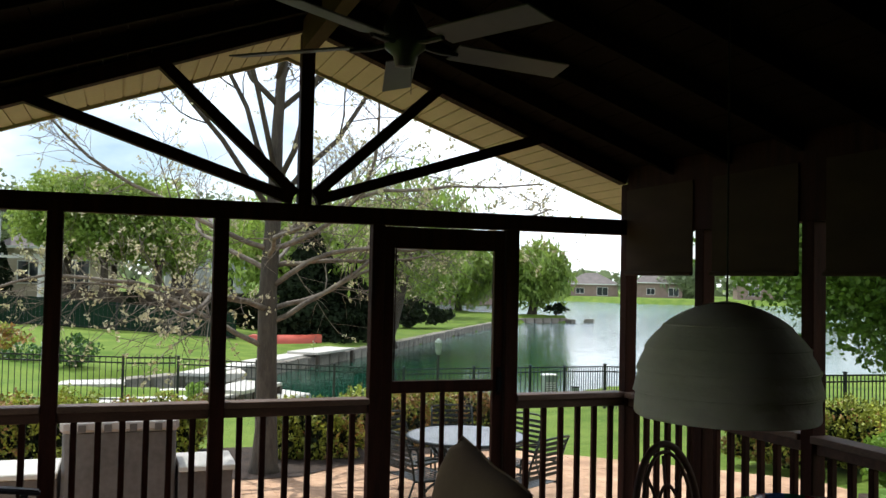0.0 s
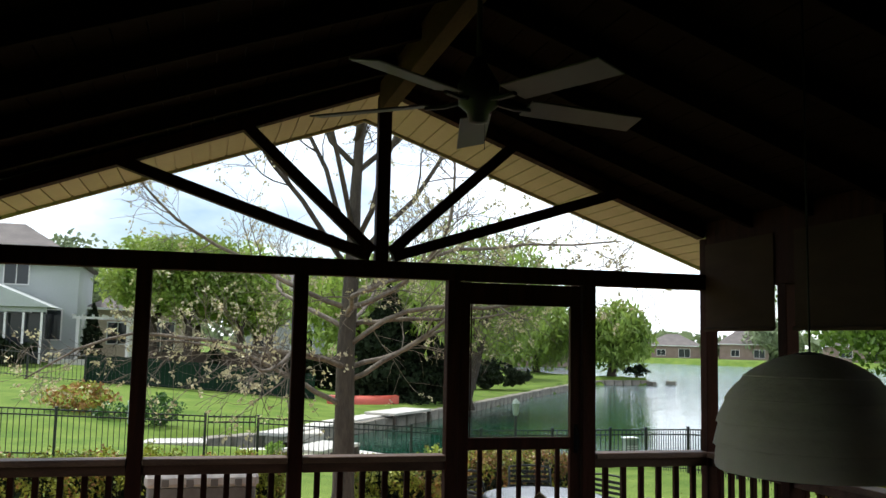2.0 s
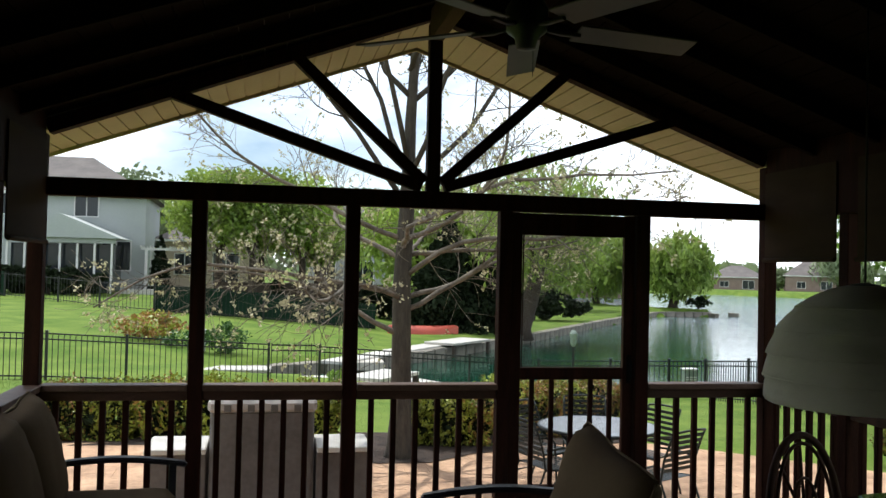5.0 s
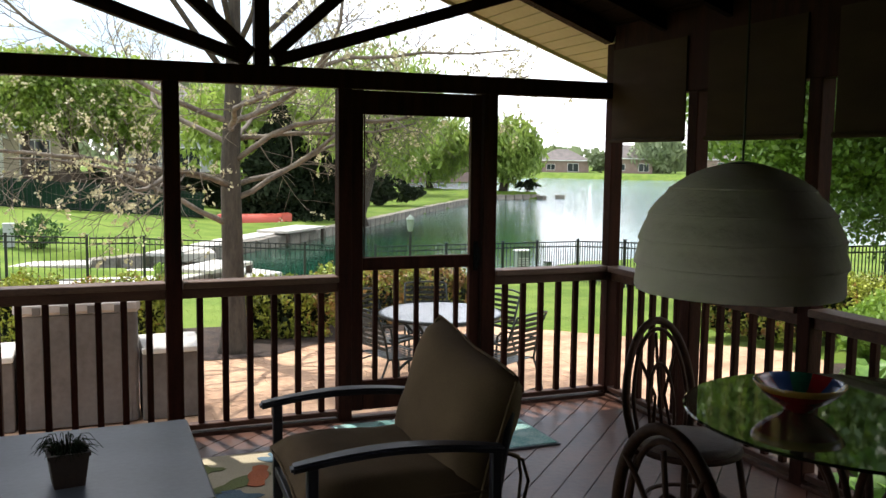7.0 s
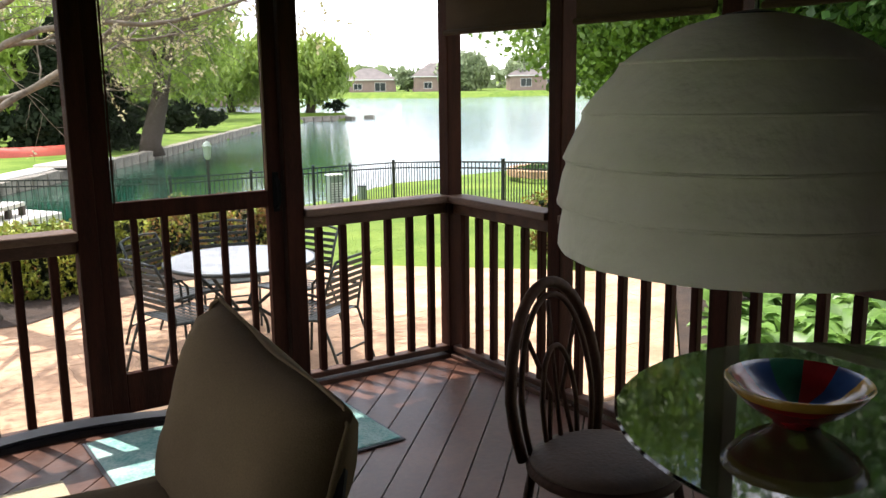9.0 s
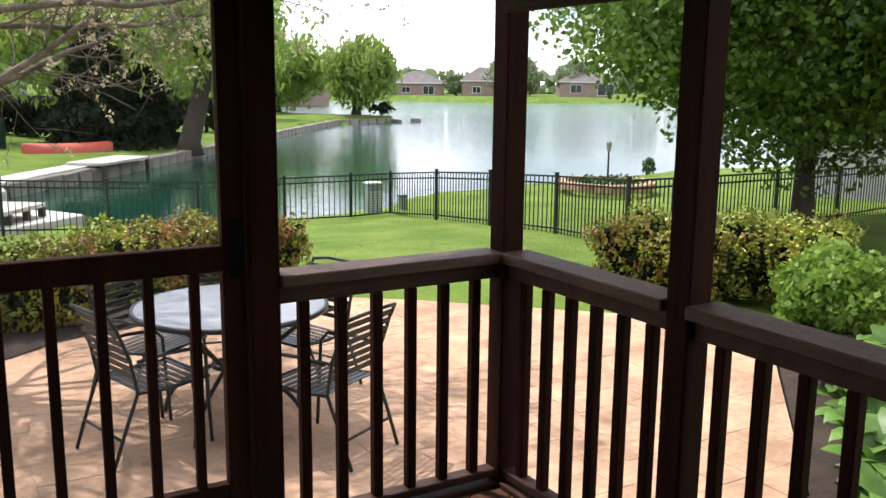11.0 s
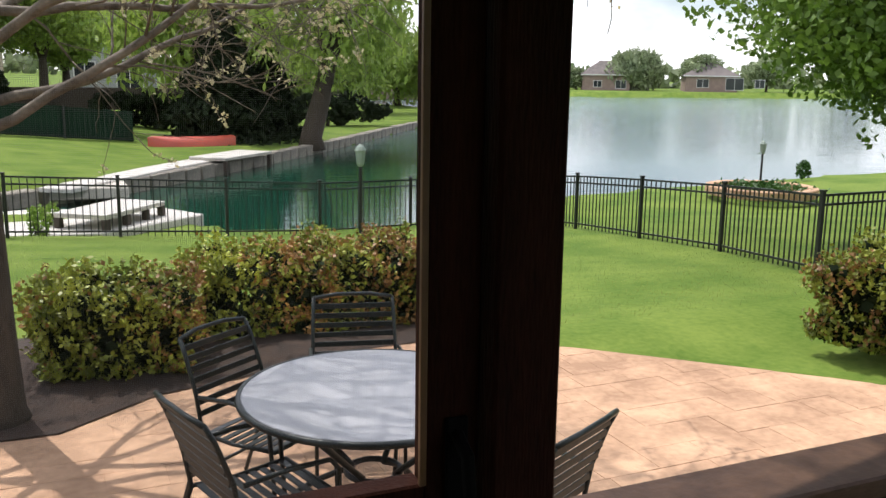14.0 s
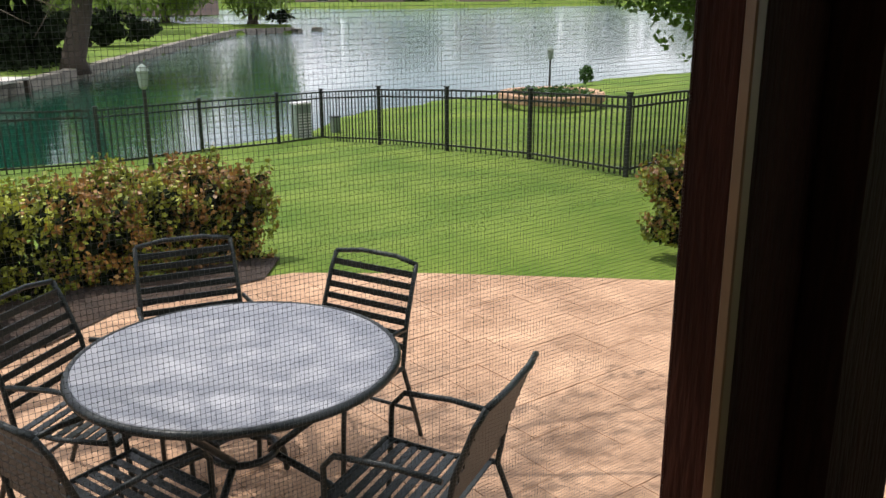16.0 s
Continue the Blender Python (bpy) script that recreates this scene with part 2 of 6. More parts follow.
# calm in the inlet, wind ripple on the open lake
_sx, _mr = _n.new("ShaderNodeSeparateXYZ"), _n.new("ShaderNodeMapRange")
_mr.inputs[1].default_value, _mr.inputs[2].default_value, _mr.inputs[3].default_value, _mr.inputs[4].default_value = 25.0, 110.0, 0.03, 0.35
_l.new(_co.outputs["Object"], _sx.inputs[0]), _l.new(_sx.outputs[1], _mr.inputs[0]), _l.new(_mr.outputs[0], _bp.inputs["Distance"])
_l.new(_bp.outputs[0], _b.inputs["Normal"])
_nz2, _rp = _n.new("ShaderNodeTexNoise"), _n.new("ShaderNodeValToRGB")
_nz2.inputs["Scale"].default_value = 0.08
_rp.color_ramp.elements[0].color, _rp.color_ramp.elements[1].color = (0.004, 0.032, 0.018, 1), (0.008, 0.060, 0.038, 1)
_l.new(_co.outputs["Object"], _nz2.inputs["Vector"]), _l.new(_nz2.outputs[0], _rp.inputs[0])
# the shallow inlet is deep green, the open lake paler, sky reflection painted in
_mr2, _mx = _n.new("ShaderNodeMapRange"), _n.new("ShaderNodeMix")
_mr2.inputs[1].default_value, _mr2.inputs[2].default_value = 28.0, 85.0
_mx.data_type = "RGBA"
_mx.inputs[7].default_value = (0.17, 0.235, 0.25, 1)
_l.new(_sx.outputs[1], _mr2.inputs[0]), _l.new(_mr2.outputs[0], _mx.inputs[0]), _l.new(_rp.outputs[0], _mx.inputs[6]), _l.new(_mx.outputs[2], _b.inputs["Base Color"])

# ---------------- mesh helpers ----------------
def mesh_from(name, bm, material, smooth=False):
    me = bpy.data.meshes.new(name)
    bm.normal_update()
    bm.to_mesh(me)
    bm.free()
    for m in material if isinstance(material, (list, tuple)) else (material,):
        me.materials.append(m)
    if smooth:
        for p in me.polygons:
            p.use_smooth = True
    return me

def part(name, bm, material, parent=None, label="", smooth=False, kind=""):
    ob = new(name, mesh_from(name, bm, material, smooth))
    ob.parent = parent
    return tagged(ob, label=label, kind=kind)

def thing(name, at=(0, 0, 0), rz=0.0, label="", category="", group="", kind=""):
    ob = new(name)
    ob.matrix_basis = pose(*at, 0, 0, rz)
    return tagged(ob, label, category, group, kind)

def box(bm, x0, y0, z0, x1, y1, z1, bevel=0.0, m=None, index=0):
    vs = [bm.verts.new(Vector(p) if m is None else m @ Vector(p)) for p in itertools.product((x0, x1), (y0, y1), (z0, z1))]
    fs = [bm.faces.new([vs[i] for i in f]) for f in ((0, 1, 3, 2), (4, 6, 7, 5), (0, 4, 5, 1), (2, 3, 7, 6), (0, 2, 6, 4), (1, 5, 7, 3))]
    for f in fs:
        f.material_index = index
    if bevel:
        es = {e for f in fs for e in f.edges}
        bmesh.ops.bevel(bm, geom=list(es), offset=bevel, segments=1, affect="EDGES", clamp_overlap=True)
    return vs

def solid(x0, y0, z0, x1, y1, z1, bevel=0.004, m=None):
    bm = bmesh.new()
    box(bm, x0, y0, z0, x1, y1, z1, bevel, m)
    return bm

def beam(bm, a, b, w, h, bevel=0.0, up=(0, 0, 1)):
    """A straight timber of section w x h from a to b."""
    a, b = Vector(a), Vector(b)
    d = (b - a).normalized()
    s = d.cross(Vector(up)).normalized()
    u = s.cross(d)
    m = Matrix((s, d, u)).transposed().to_4x4()
    m.translation = a
    box(bm, -w / 2, 0, -h / 2, w / 2, (b - a).length, h / 2, bevel, m)

def tube(bm, pts, radii, sides=8, cap=True, closed=False):
    """A round bar along pts; radii: a number or one a point."""
    pts = [Vector(p) for p in pts]
    if not hasattr(radii, "__len__"):
        radii = [radii] * len(pts)
    rings, ref = [], None
    k = len(pts)
    for i, p in enumerate(pts):
        if closed:
            d = pts[(i + 1) % k] - pts[i - 1]
        else:
            d = pts[min(i + 1, k - 1)] - pts[max(i - 1, 0)]
        d = d.normalized() if d.length > 1e-9 else Vector((0, 0, 1))
        if ref is None:
            ref = d.orthogonal().normalized()
        ref = (ref - d * ref.dot(d))
        ref = ref.normalized() if ref.length > 1e-6 else d.orthogonal().normalized()
        o = d.cross(ref)
        rings.append([bm.verts.new(p + (ref * math.cos(2 * math.pi * j / sides) + o * math.sin(2 * math.pi * j / sides)) * radii[i]) for j in range(sides)])
    for i in range(k if closed else k - 1):
        a, b = rings[i], rings[(i + 1) % k]
        for j in range(sides):
            bm.faces.new((a[j], a[(j + 1) % sides], b[(j + 1) % sides], b[j]))
    if cap and not closed:
        bm.faces.new(rings[0][::-1])
        bm.faces.new(rings[-1])

def lathe(bm, prof, sides=32, centre=(0, 0), wobble=None, index=None):
    """A turned shape from (radius, z) pairs."""
    rings = []
    for i, (r, z) in enumerate(prof):
        ring = []
        for j in range(sides):
            a = 2 * math.pi * j / sides
            k = 1.0 if wobble is None else 1 + wobble(i, a)
            ring.append(bm.verts.new((centre[0] + r * k * math.cos(a), centre[1] + r * k * math.sin(a), z)))
        rings.append(ring)
    for i in range(len(rings) - 1):
        for j in range(sides):
            f = bm.faces.new((rings[i][j], rings[i][(j + 1) % sides], rings[i + 1][(j + 1) % sides], rings[i + 1][j]))
            if index:
                f.material_index = index(i, j)
    return rings

def raw(name, verts, faces, material, parent=None, kind="", label="", smooth=False, indices=None):
    me = bpy.data.meshes.new(name)
    me.from_pydata(verts, [], faces)
    for m in material if isinstance(material, (list, tuple)) else (material,):
        me.materials.append(m)
    if indices is not None:
        me.polygons.foreach_set("material_index", np.asarray(indices, dtype=np.int32))
    if smooth:
        me.polygons.foreach_set("use_smooth", [True] * len(me.polygons))
    me.update()
    ob = new(name, me)
    ob.parent = parent
    return tagged(ob, label=label, kind=kind)

def leaf_cloud(centres, size, rng, per=1, spread=0.0, shape=1.6, droop=0.0):
    """Verts and faces of small folded leaves (two triangles each) round the given places."""
    c = np.repeat(np.asarray(centres, float), per, axis=0)
    n = len(c)
    if spread:
        c = c + rng.normal(0, spread, (n, 3))
    a = rng.normal(size=(n, 3))
    a[:, 2] -= droop
    a /= np.linalg.norm(a, axis=1, keepdims=True)
    b = np.cross(a, rng.normal(size=(n, 3)))
    b /= np.linalg.norm(b, axis=1, keepdims=True)
    s = size * rng.uniform(0.6, 1.3, (n, 1))
    v = np.stack([c - a * s * shape / 2, c + b * s / 2, c + a * s * shape / 2, c - b * s / 2], 1).reshape(-1, 3)
    i = np.arange(n)[:, None] * 4
    return v, (i + np.array([0, 1, 2, 3])).tolist()

# ---------------- ground, water, shore ----------------
WATER_Z = -1.6
SHORE = [(-4.5, 20.2), (-3.5, 18.6), (1.3, 18.2), (1.6, 16.7), (5.0, 16.4), (8.2, 17.2), (10.1, 18.9), (14.5, 19.8), (22.0, 20.6), (27.0, 20.4), (45.0, 21.0), (130.0, 30.0), (130.0, 118.0), (82.0, 123.0),
         (74.0, 139.0), (52.0, 142.0), (30.0, 120.0), (24.0, 90.0), (26.0, 66.0), (31.5, 61.0), (26.4, 59.8), (17.3, 47.3), (8.3, 34.0), (4.07, 28.5), (-0.26, 23.0)]

def inside(px, py, poly):
    r = np.zeros(px.shape, bool)
    for (x0, y0), (x1, y1) in zip(poly, poly[1:] + poly[:1]):
        cross = (y0 > py) != (y1 > py)
        with np.errstate(divide="ignore", invalid="ignore"):
            r ^= cross & (px < (x1 - x0) * (py - y0) / (y1 - y0 + 1e-12) + x0)
    return r

def edge_distance(px, py, poly):
    d = np.full(px.shape, 1e9)
    for (x0, y0), (x1, y1) in zip(poly, poly[1:] + poly[:1]):
        vx, vy = x1 - x0, y1 - y0
        t = np.clip(((px - x0) * vx + (py - y0) * vy) / (vx * vx + vy * vy), 0, 1)
        d = np.minimum(d, np.hypot(px - x0 - t * vx, py - y0 - t * vy))
    return d

def land_height(x, y):
    near = np.interp(y, [-30, 5.5, 7, 9.5, 11.3, 13.5, 16.0, 24], [-0.60, -0.60, -0.80, -1.0, -1.13, -1.33, -1.6, -1.40])
    east = np.interp(x, [4, 8, 14, 40], [0, -0.1, -0.25, 0.0]) * np.interp(y, [5, 9, 14], [1, 0.6, 0])
    hill = np.interp(y - 0.25 * x, [20, 30, 60, 90], [0, 0.55, 1.5, 2.0])
    west = np.interp(x, [-30, -8, -2, 3], [0.9, 0.55, 0.30, 0]) * np.interp(y, [5, 14], [0, 1])
    far = np.interp(np.hypot(x, y), [150, 200, 400], [0, 0.6, 2.0])
    neck = np.interp(x - 0.3 * y, [-16, -6, 6], [0.75, 0.12, 0.3])
    return near + east + np.where(y > 20, hill * neck, 0) + west + far * 0.5

def ground_z(x, y):
    return float(land_height(np.array(float(x)), np.array(float(y))))

gx = np.concatenate([[-900, -400, -200, -110, -70], np.arange(-50, -8, 1.5), np.arange(-8, 36, 0.5), np.arange(36, 90, 1.5), np.arange(90, 150, 4), [180, 260, 500, 1000]])
gy = np.concatenate([[-600, -200, -80, -40], np.arange(-24, 0, 1.5), np.arange(0, 36, 0.5), np.arange(36, 80, 1.0), np.arange(80, 160, 2), [180, 240, 400, 800, 1500]])
GX, GY = np.meshgrid(gx, gy)
GZ = land_height(GX, GY) + 0.02 * np.sin(GX * 1.3) * np.cos(GY * 0.9)
dist = edge_distance(GX, GY, SHORE)
wet = inside(GX, GY, SHORE)
GZ = np.where(wet, -1.62 - np.minimum(dist, 2.0) * 0.6, np.maximum(GZ, WATER_Z + 0.02 + np.where((GY < 20) & (GX < 30), np.minimum(dist * 0.1, 0.12), np.minimum(dist * 0.25, 0.4))))
# the soil lies lower under the porch and the paving
GZ = np.where((GX < 1.5) & (GX > -4.6) & (GY > 15.6) & (GY < 18.0), np.minimum(GZ, -1.5), GZ)
GZ = np.where((GX < 4.6) & (GX > -7.5) & (GY < 4.9) & ~((GX > 2.75 + 1.08 * np.maximum(GY, -0.3)) & (GY < 2.4)), np.minimum(GZ, -0.66), GZ)
nx, ny = len(gx), len(gy)
gi = np.arange(nx * ny).reshape(ny, nx)
gf = np.stack([gi[:-1, :-1], gi[:-1, 1:], gi[1:, 1:], gi[1:, :-1]], -1).reshape(-1, 4)
tagged(raw("ground", np.stack([GX, GY, GZ], -1).reshape(-1, 3).tolist(), gf.tolist(), M_GRASS, smooth=True),
       "green mown lawn sloping down to the lake", "lawn", kind="structure")
bm = bmesh.new()
wp = [(-60, 10), (400, 10), (400, 300), (-60, 300)]
bm.faces.new([bm.verts.new((x, y, WATER_Z)) for x, y in wp])
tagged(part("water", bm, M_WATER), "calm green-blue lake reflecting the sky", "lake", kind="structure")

# ---------------- porch shell ----------------
W0, W1, BACK = -4.70, 0.0, -7.6          # inner faces of the left and right walls, back wall
T = 0.09                                  # timber thickness
RAIL_Z, HEAD0, HEAD1, EAVE, RIDGE = 0.91, 2.04, 2.15, 2.43, 3.27
MID = (W0 + W1) / 2

def roof_z(x):
    return RIDGE - (RIDGE - EAVE) * abs(x - MID) / (MID - W0)

def post(x0, y0, x1, y1, z0, z1, name="post"):
    return tagged(part(name, solid(x0, y0, z0, x1, y1, z1, 0.005), M_POST), kind="structure")

def bay(axis, a, b, count, z_top=RAIL_Z, z_bot=0.068):
    """Rail, bottom rail and balusters between two posts, along x (front wall) or y (side walls)."""
    axis_x = axis == "x"
    ob = thing("railing", label="reddish-brown stained timber railing with square balusters between the porch posts", category="railing", group="porch railings")
    def bx(p0, p1, q0, q1, z0, z1, bev=0.004):
        s = side_of.get(axis, 1)
        if axis_x:
            return solid(p0, q0, z0, p1, q1, z1, bev)
        o = WALL_X[axis]
        qa, qb = o + s * q0, o + s * q1
        return solid(min(qa, qb), p0, z0, max(qa, qb), p1, z1, bev)
    part("cap_rail", bx(a, b, -0.02, T + 0.02, z_top - 0.038, z_top), M_CAP, ob)
    part("top_rail", bx(a, b, 0.025, 0.065, z_top - 0.10, z_top - 0.040), M_RAIL, ob)
    part("bottom_rail", bx(a, b, 0.015, 0.075, z_bot - 0.032, z_bot), M_RAIL, ob)
    for i in range(count):
        c = a + (b - a) * (i + 0.68) / (count + 0.36)
        part("baluster", bx(c - 0.018, c + 0.018, 0.027, 0.063, z_bot, z_top - 0.10), M_POST, ob)
    return ob

side_of = {"right": 1, "left": -1}
WALL_X = {"right": W1, "left": W0}
# front wall posts: corner, two mullions, door jambs, corner
FRONT_POSTS = [(W0 - 0.09, W0), (-3.85, -3.76), (-2.905, -2.815), (-1.90, -1.815), (-0.945, -0.85), (0.0, 0.09)]
for i, (x0, x1) in enumerate(FRONT_POSTS):
    post(x0, 0.0, x1, T, -0.12, HEAD0 if i not in (0, 5) else EAVE - 0.02)
tagged(part("header", solid(W0 + 0.002, 0.0, HEAD0, -0.002, T, HEAD1, 0.004), M_POST), kind="structure")
bays = [(W0, -3.85, 6), (-3.76, -2.905, 6), (-2.815, -1.90, 6), (-0.85, 0.0, 6)]
for a, b, n in bays:
    bay("x", a + 0.001, b - 0.001, n)
# sole plate along the floor's edge
tagged(part("sill_plate", solid(W0, 0.002, -0.12, W1, T - 0.002, 0.020, 0.004), M_RAIL), kind="structure")

# fan of struts in the gable
strut = thing("gable_truss", label="dark stained timber sunburst truss in the open gable", category="roof truss")
HUB = Vector((MID, 0.045, HEAD1 + 0.005))
bm = bmesh.new()
beam(bm, (MID, 0.045, HEAD1), (MID, 0.045, RIDGE - 0.02), 0.085, 0.085, 0.003, up=(0, 1, 0))
part("king_post", bm, M_POST, strut)
for tx, tz in ((-3.97, 2.69), (-3.24, 2.97), (-1.46, 2.97), (-0.73, 2.68)):
    d = (Vector((tx, 0.045, tz)) - HUB).normalized()
    bm = bmesh.new()
    beam(bm, HUB + d * 0.08, Vector((tx, 0.045, tz)) + d * 0.04, 0.07, 0.085, 0.003, up=(0, 1, 0))
    part("strut", bm, M_POST, strut)
bm = bmesh.new()
for s in (-1, 1):
    beam(bm, (MID + s * 2.35, 0.045, EAVE + 0.020), (MID, 0.045, RIDGE + 0.055), 0.09, 0.09, 0.003, up=(0, 1, 0))
part("rake_beam", bm, M_POST, strut)

# side walls
SIDE_POSTS = [-0.81, -1.755, -2.70, -3.645, -4.59, -5.535, -6.48]
for side in ("right", "left"):
    s, o = side_of[side], WALL_X[side]
    xa, xb = sorted((o, o + s * T))
    prev = 0.0
    for y in SIDE_POSTS[:4]:
        post(xa, y - T, xb, y, -0.12, HEAD0)
        bay(side, y + 0.001, prev - 0.001, 6)
        # rolled woven blind above each opening
        bl = thing("window_blind", label="brown woven roll blind hanging half-way down over a porch opening", category="blind", group="porch blinds")
        zb = 1.76
        bm = solid(min(o - s * 0.012, o - s * 0.004), y + 0.012, zb, max(o - s * 0.012, o - s * 0.004), prev - T * (prev != 0) - 0.012, 2.36, 0)
        part("blind_cloth", bm, M_BLIND, bl)
        bm = bmesh.new()
        tube(bm, [(o - s * 0.02, y + 0.012, zb), (o - s * 0.02, prev - T * (prev != 0) - 0.012, zb)], 0.014, 8)
        part("bottom_bar", bm, M_BLIND, bl)
        prev = y - T
    tagged(part("sill_plate", solid(xa + 0.002, prev, -0.12, xb - 0.002, 0.0, 0.020, 0.004), M_RAIL), kind="structure")
    # unseen solid wall behind the open bays, added to keep side light out
    tagged(part("wall_" + side, solid(xa, BACK, -0.12, xb, prev - 0.001, HEAD0 - 0.001, 0.002), M_WALLIN), "unseen dark brown wall added to cut light from the side", "wall", kind="structure")
    tagged(part("wall_plate", solid(xa, BACK, HEAD0, xb, -0.001, EAVE + 0.092, 0.004), M_POST), kind="structure")
# unseen wall closing the porch, kept dark to lower the bounce
tagged(part("wall_back", solid(W0 - 0.1, BACK - 0.15, -0.12, W1 + 0.1, BACK, 3.5, 0), M_WALLIN), "unseen house wall behind the porch, dark brown to cut bounce", "wall", kind="structure")

# ceiling boards, rafters, ridge
bm = bmesh.new()
for s in (-1, 1):
    n = 18
    for i in range(n):
        a0, a1 = i / n, (i + 1) / n - 0.003
        xs = [MID + s * 2.46 * a0, MID + s * 2.46 * a1]
        zs = [RIDGE - (RIDGE - EAVE) * abs(x - MID) / 2.35 for x in xs]
        pts = [(xs[0], 0.1, zs[0] + 0.10), (xs[1], 0.1, zs[1] + 0.10), (xs[1], BACK, zs[1] + 0.10), (xs[0], BACK, zs[0] + 0.10)]
        top = [bm.verts.new(Vector(p) + Vector((0, 0, 0.02))) for p in pts]
        bot = [bm.verts.new(p) for p in pts]
        bm.faces.new(top), bm.faces.new(bot[::-1])
        for k in range(4):
            bm.faces.new((bot[k], bot[(k + 1) % 4], top[(k + 1) % 4], top[k]))
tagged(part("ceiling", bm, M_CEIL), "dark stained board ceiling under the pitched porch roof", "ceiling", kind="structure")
roof_frame = thing("roof_frame", label="dark stained timber roof rafters under the board ceiling", category="roof frame", kind="structure")
for s in (-1, 1):
    for y in np.arange(-0.55, BACK + 0.2, -0.6):
        bm = bmesh.new()
        beam(bm, (MID + s * 2.38, y, EAVE + 0.045), (MID + s * 0.046, y, RIDGE + 0.03), 0.045, 0.12, 0.003)
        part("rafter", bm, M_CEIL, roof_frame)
tagged(part("ridge_beam", solid(MID - 0.045, BACK, RIDGE - 0.14, MID + 0.045, -0.001, RIDGE + 0.06, 0.004), M_RIDGE), kind="structure")
# roof shell with its overhang, and the vinyl soffit under the gable overhang
bm = bmesh.new()
for s in (-1, 1):
    xe = MID + s * 2.95
    ze = RIDGE - (RIDGE - EAVE) * 2.95 / 2.35
    pts = [(MID, 0.85, RIDGE + 0.16), (xe, 0.85, ze + 0.16), (xe, BACK - 0.2, ze + 0.16), (MID, BACK - 0.2, RIDGE + 0.16)]
    bot = [bm.verts.new(p) for p in pts]
    top = [bm.verts.new(Vector(p) + Vector((0, 0, 0.05))) for p in pts]
    bm.faces.new(bot), bm.faces.new(top[::-1])
    for k in range(4):
        bm.faces.new((bot[k], bot[(k + 1) % 4], top[(k + 1) % 4], top[k]))
tagged(part("roof", bm, M_ROOF), "shingled porch roof", "roof", kind="structure")
soffit = thing("soffit", label="cream vinyl soffit panels under the gable overhang", category="soffit")
SOF0, SOF1 = 0.095, 0.83
for s in (-1, 1):
    n = 26
    for i in range(n):
        d0, d1 = 2.9 * i / n, 2.9 * (i + 1) / n
        for (u0, u1, dz) in ((d0, d1 - 0.012, 0.0), (d1 - 0.012, d1, 0.010)):
            bm = bmesh.new()
            v = []
            for u, y in ((u0, SOF0), (u1, SOF0), (u1, SOF1), (u0, SOF1)):
                v.append(Vector((MID + s * u, y, RIDGE - (RIDGE - EAVE) * u / 2.35 + 0.015 + dz)))
            b0 = [bm.verts.new(p) for p in v]
            t0 = [bm.verts.new(p + Vector((0, 0, 0.012))) for p in v]
            bm.faces.new(b0), bm.faces.new(t0[::-1])
            for k in range(4):
                bm.faces.new((b0[k], b0[(k + 1) % 4], t0[(k + 1) % 4], t0[k]))
            part("panel", bm, M_VINYL, soffit)
for s in (-1, 1):
    bm = bmesh.new()
    beam(bm, (MID, 0.845, RIDGE + 0.06), (MID + s * 2.95, 0.845, RIDGE - (RIDGE - EAVE) * 2.95 / 2.35 + 0.06), 0.02, 0.13, 0.002)
    part("fascia", bm, M_VINYL, soffit)

# deck
tagged(part("deck_frame", solid(W0 - 0.09, BACK, -0.5, W1 + 0.09, T, -0.122, 0), M_POST), "porch floor framing", "deck frame", kind="structure")

# screen door, closed
door = thing("door_1", label="closed dark timber screen door with fine mesh above a baluster panel", category="door", kind="structure")
DX0, DX1 = -1.812, -0.952
part("stile", solid(DX0, 0.025, 0.055, -1.740, 0.066, 2.035, 0.003), M_POST, door)
part("stile", solid(-1.025, 0.025, 0.055, DX1, 0.066, 2.035, 0.003), M_POST, door)
part("top_rail", solid(-1.739, 0.026, 1.89, -1.026, 0.065, 2.033, 0.003), M_POST, door)
part("lock_rail", solid(-1.739, 0.026, 0.935, -1.026, 0.065, 1.015, 0.003), M_POST, door)
part("bottom_rail", solid(-1.739, 0.026, 0.057, -1.026, 0.065, 0.24, 0.003), M_POST, door)
for i in range(5):
    c = -1.739 + 0.713 * (i + 0.62) / 5.24
    part("baluster", solid(c - 0.015, 0.030, 0.24, c + 0.015, 0.056, 0.935, 0.003), M_POST, door)
M_BEAD = mat("pale_bead", (0.17, 0.085, 0.035), (0.10, 0.05, 0.02), 0.5, scale=4, fine=30, bump=0.05)
part("screen_bead", solid(-1.738, 0.018, 1.016, -1.730, 0.0255, 1.889, 0.001), M_POST, door)
part("screen_bead", solid(-1.036, 0.018, 1.016, -1.027, 0.0255, 1.889, 0.001), M_BEAD, door)
bm = bmesh.new()
tube(bm, [(-0.985, 0.025, 0.93), (-0.985, -0.012, 0.95), (-0.985, -0.022, 1.0), (-0.985, -0.012, 1.06), (-0.985, 0.025, 1.08)], 0.009, 8)
box(bm, -1.0, 0.018, 0.91, -0.97, 0.0255, 1.10, 0.002)
part("door_handle", bm, mat("matt_black_handle", (0.006, 0.006, 0.006), (0.004, 0.004, 0.004), 0.8, bump=0.05, spec=0.05), door, "black pull handle")
v, f = [], []
def ribbon(x0, z0, x1, z1, y):
    i = len(v)
    v.extend([(x0, y, z0), (x1, y, z0), (x1, y, z1), (x0, y, z1)])
    f.append((i, i + 1, i + 2, i + 3))
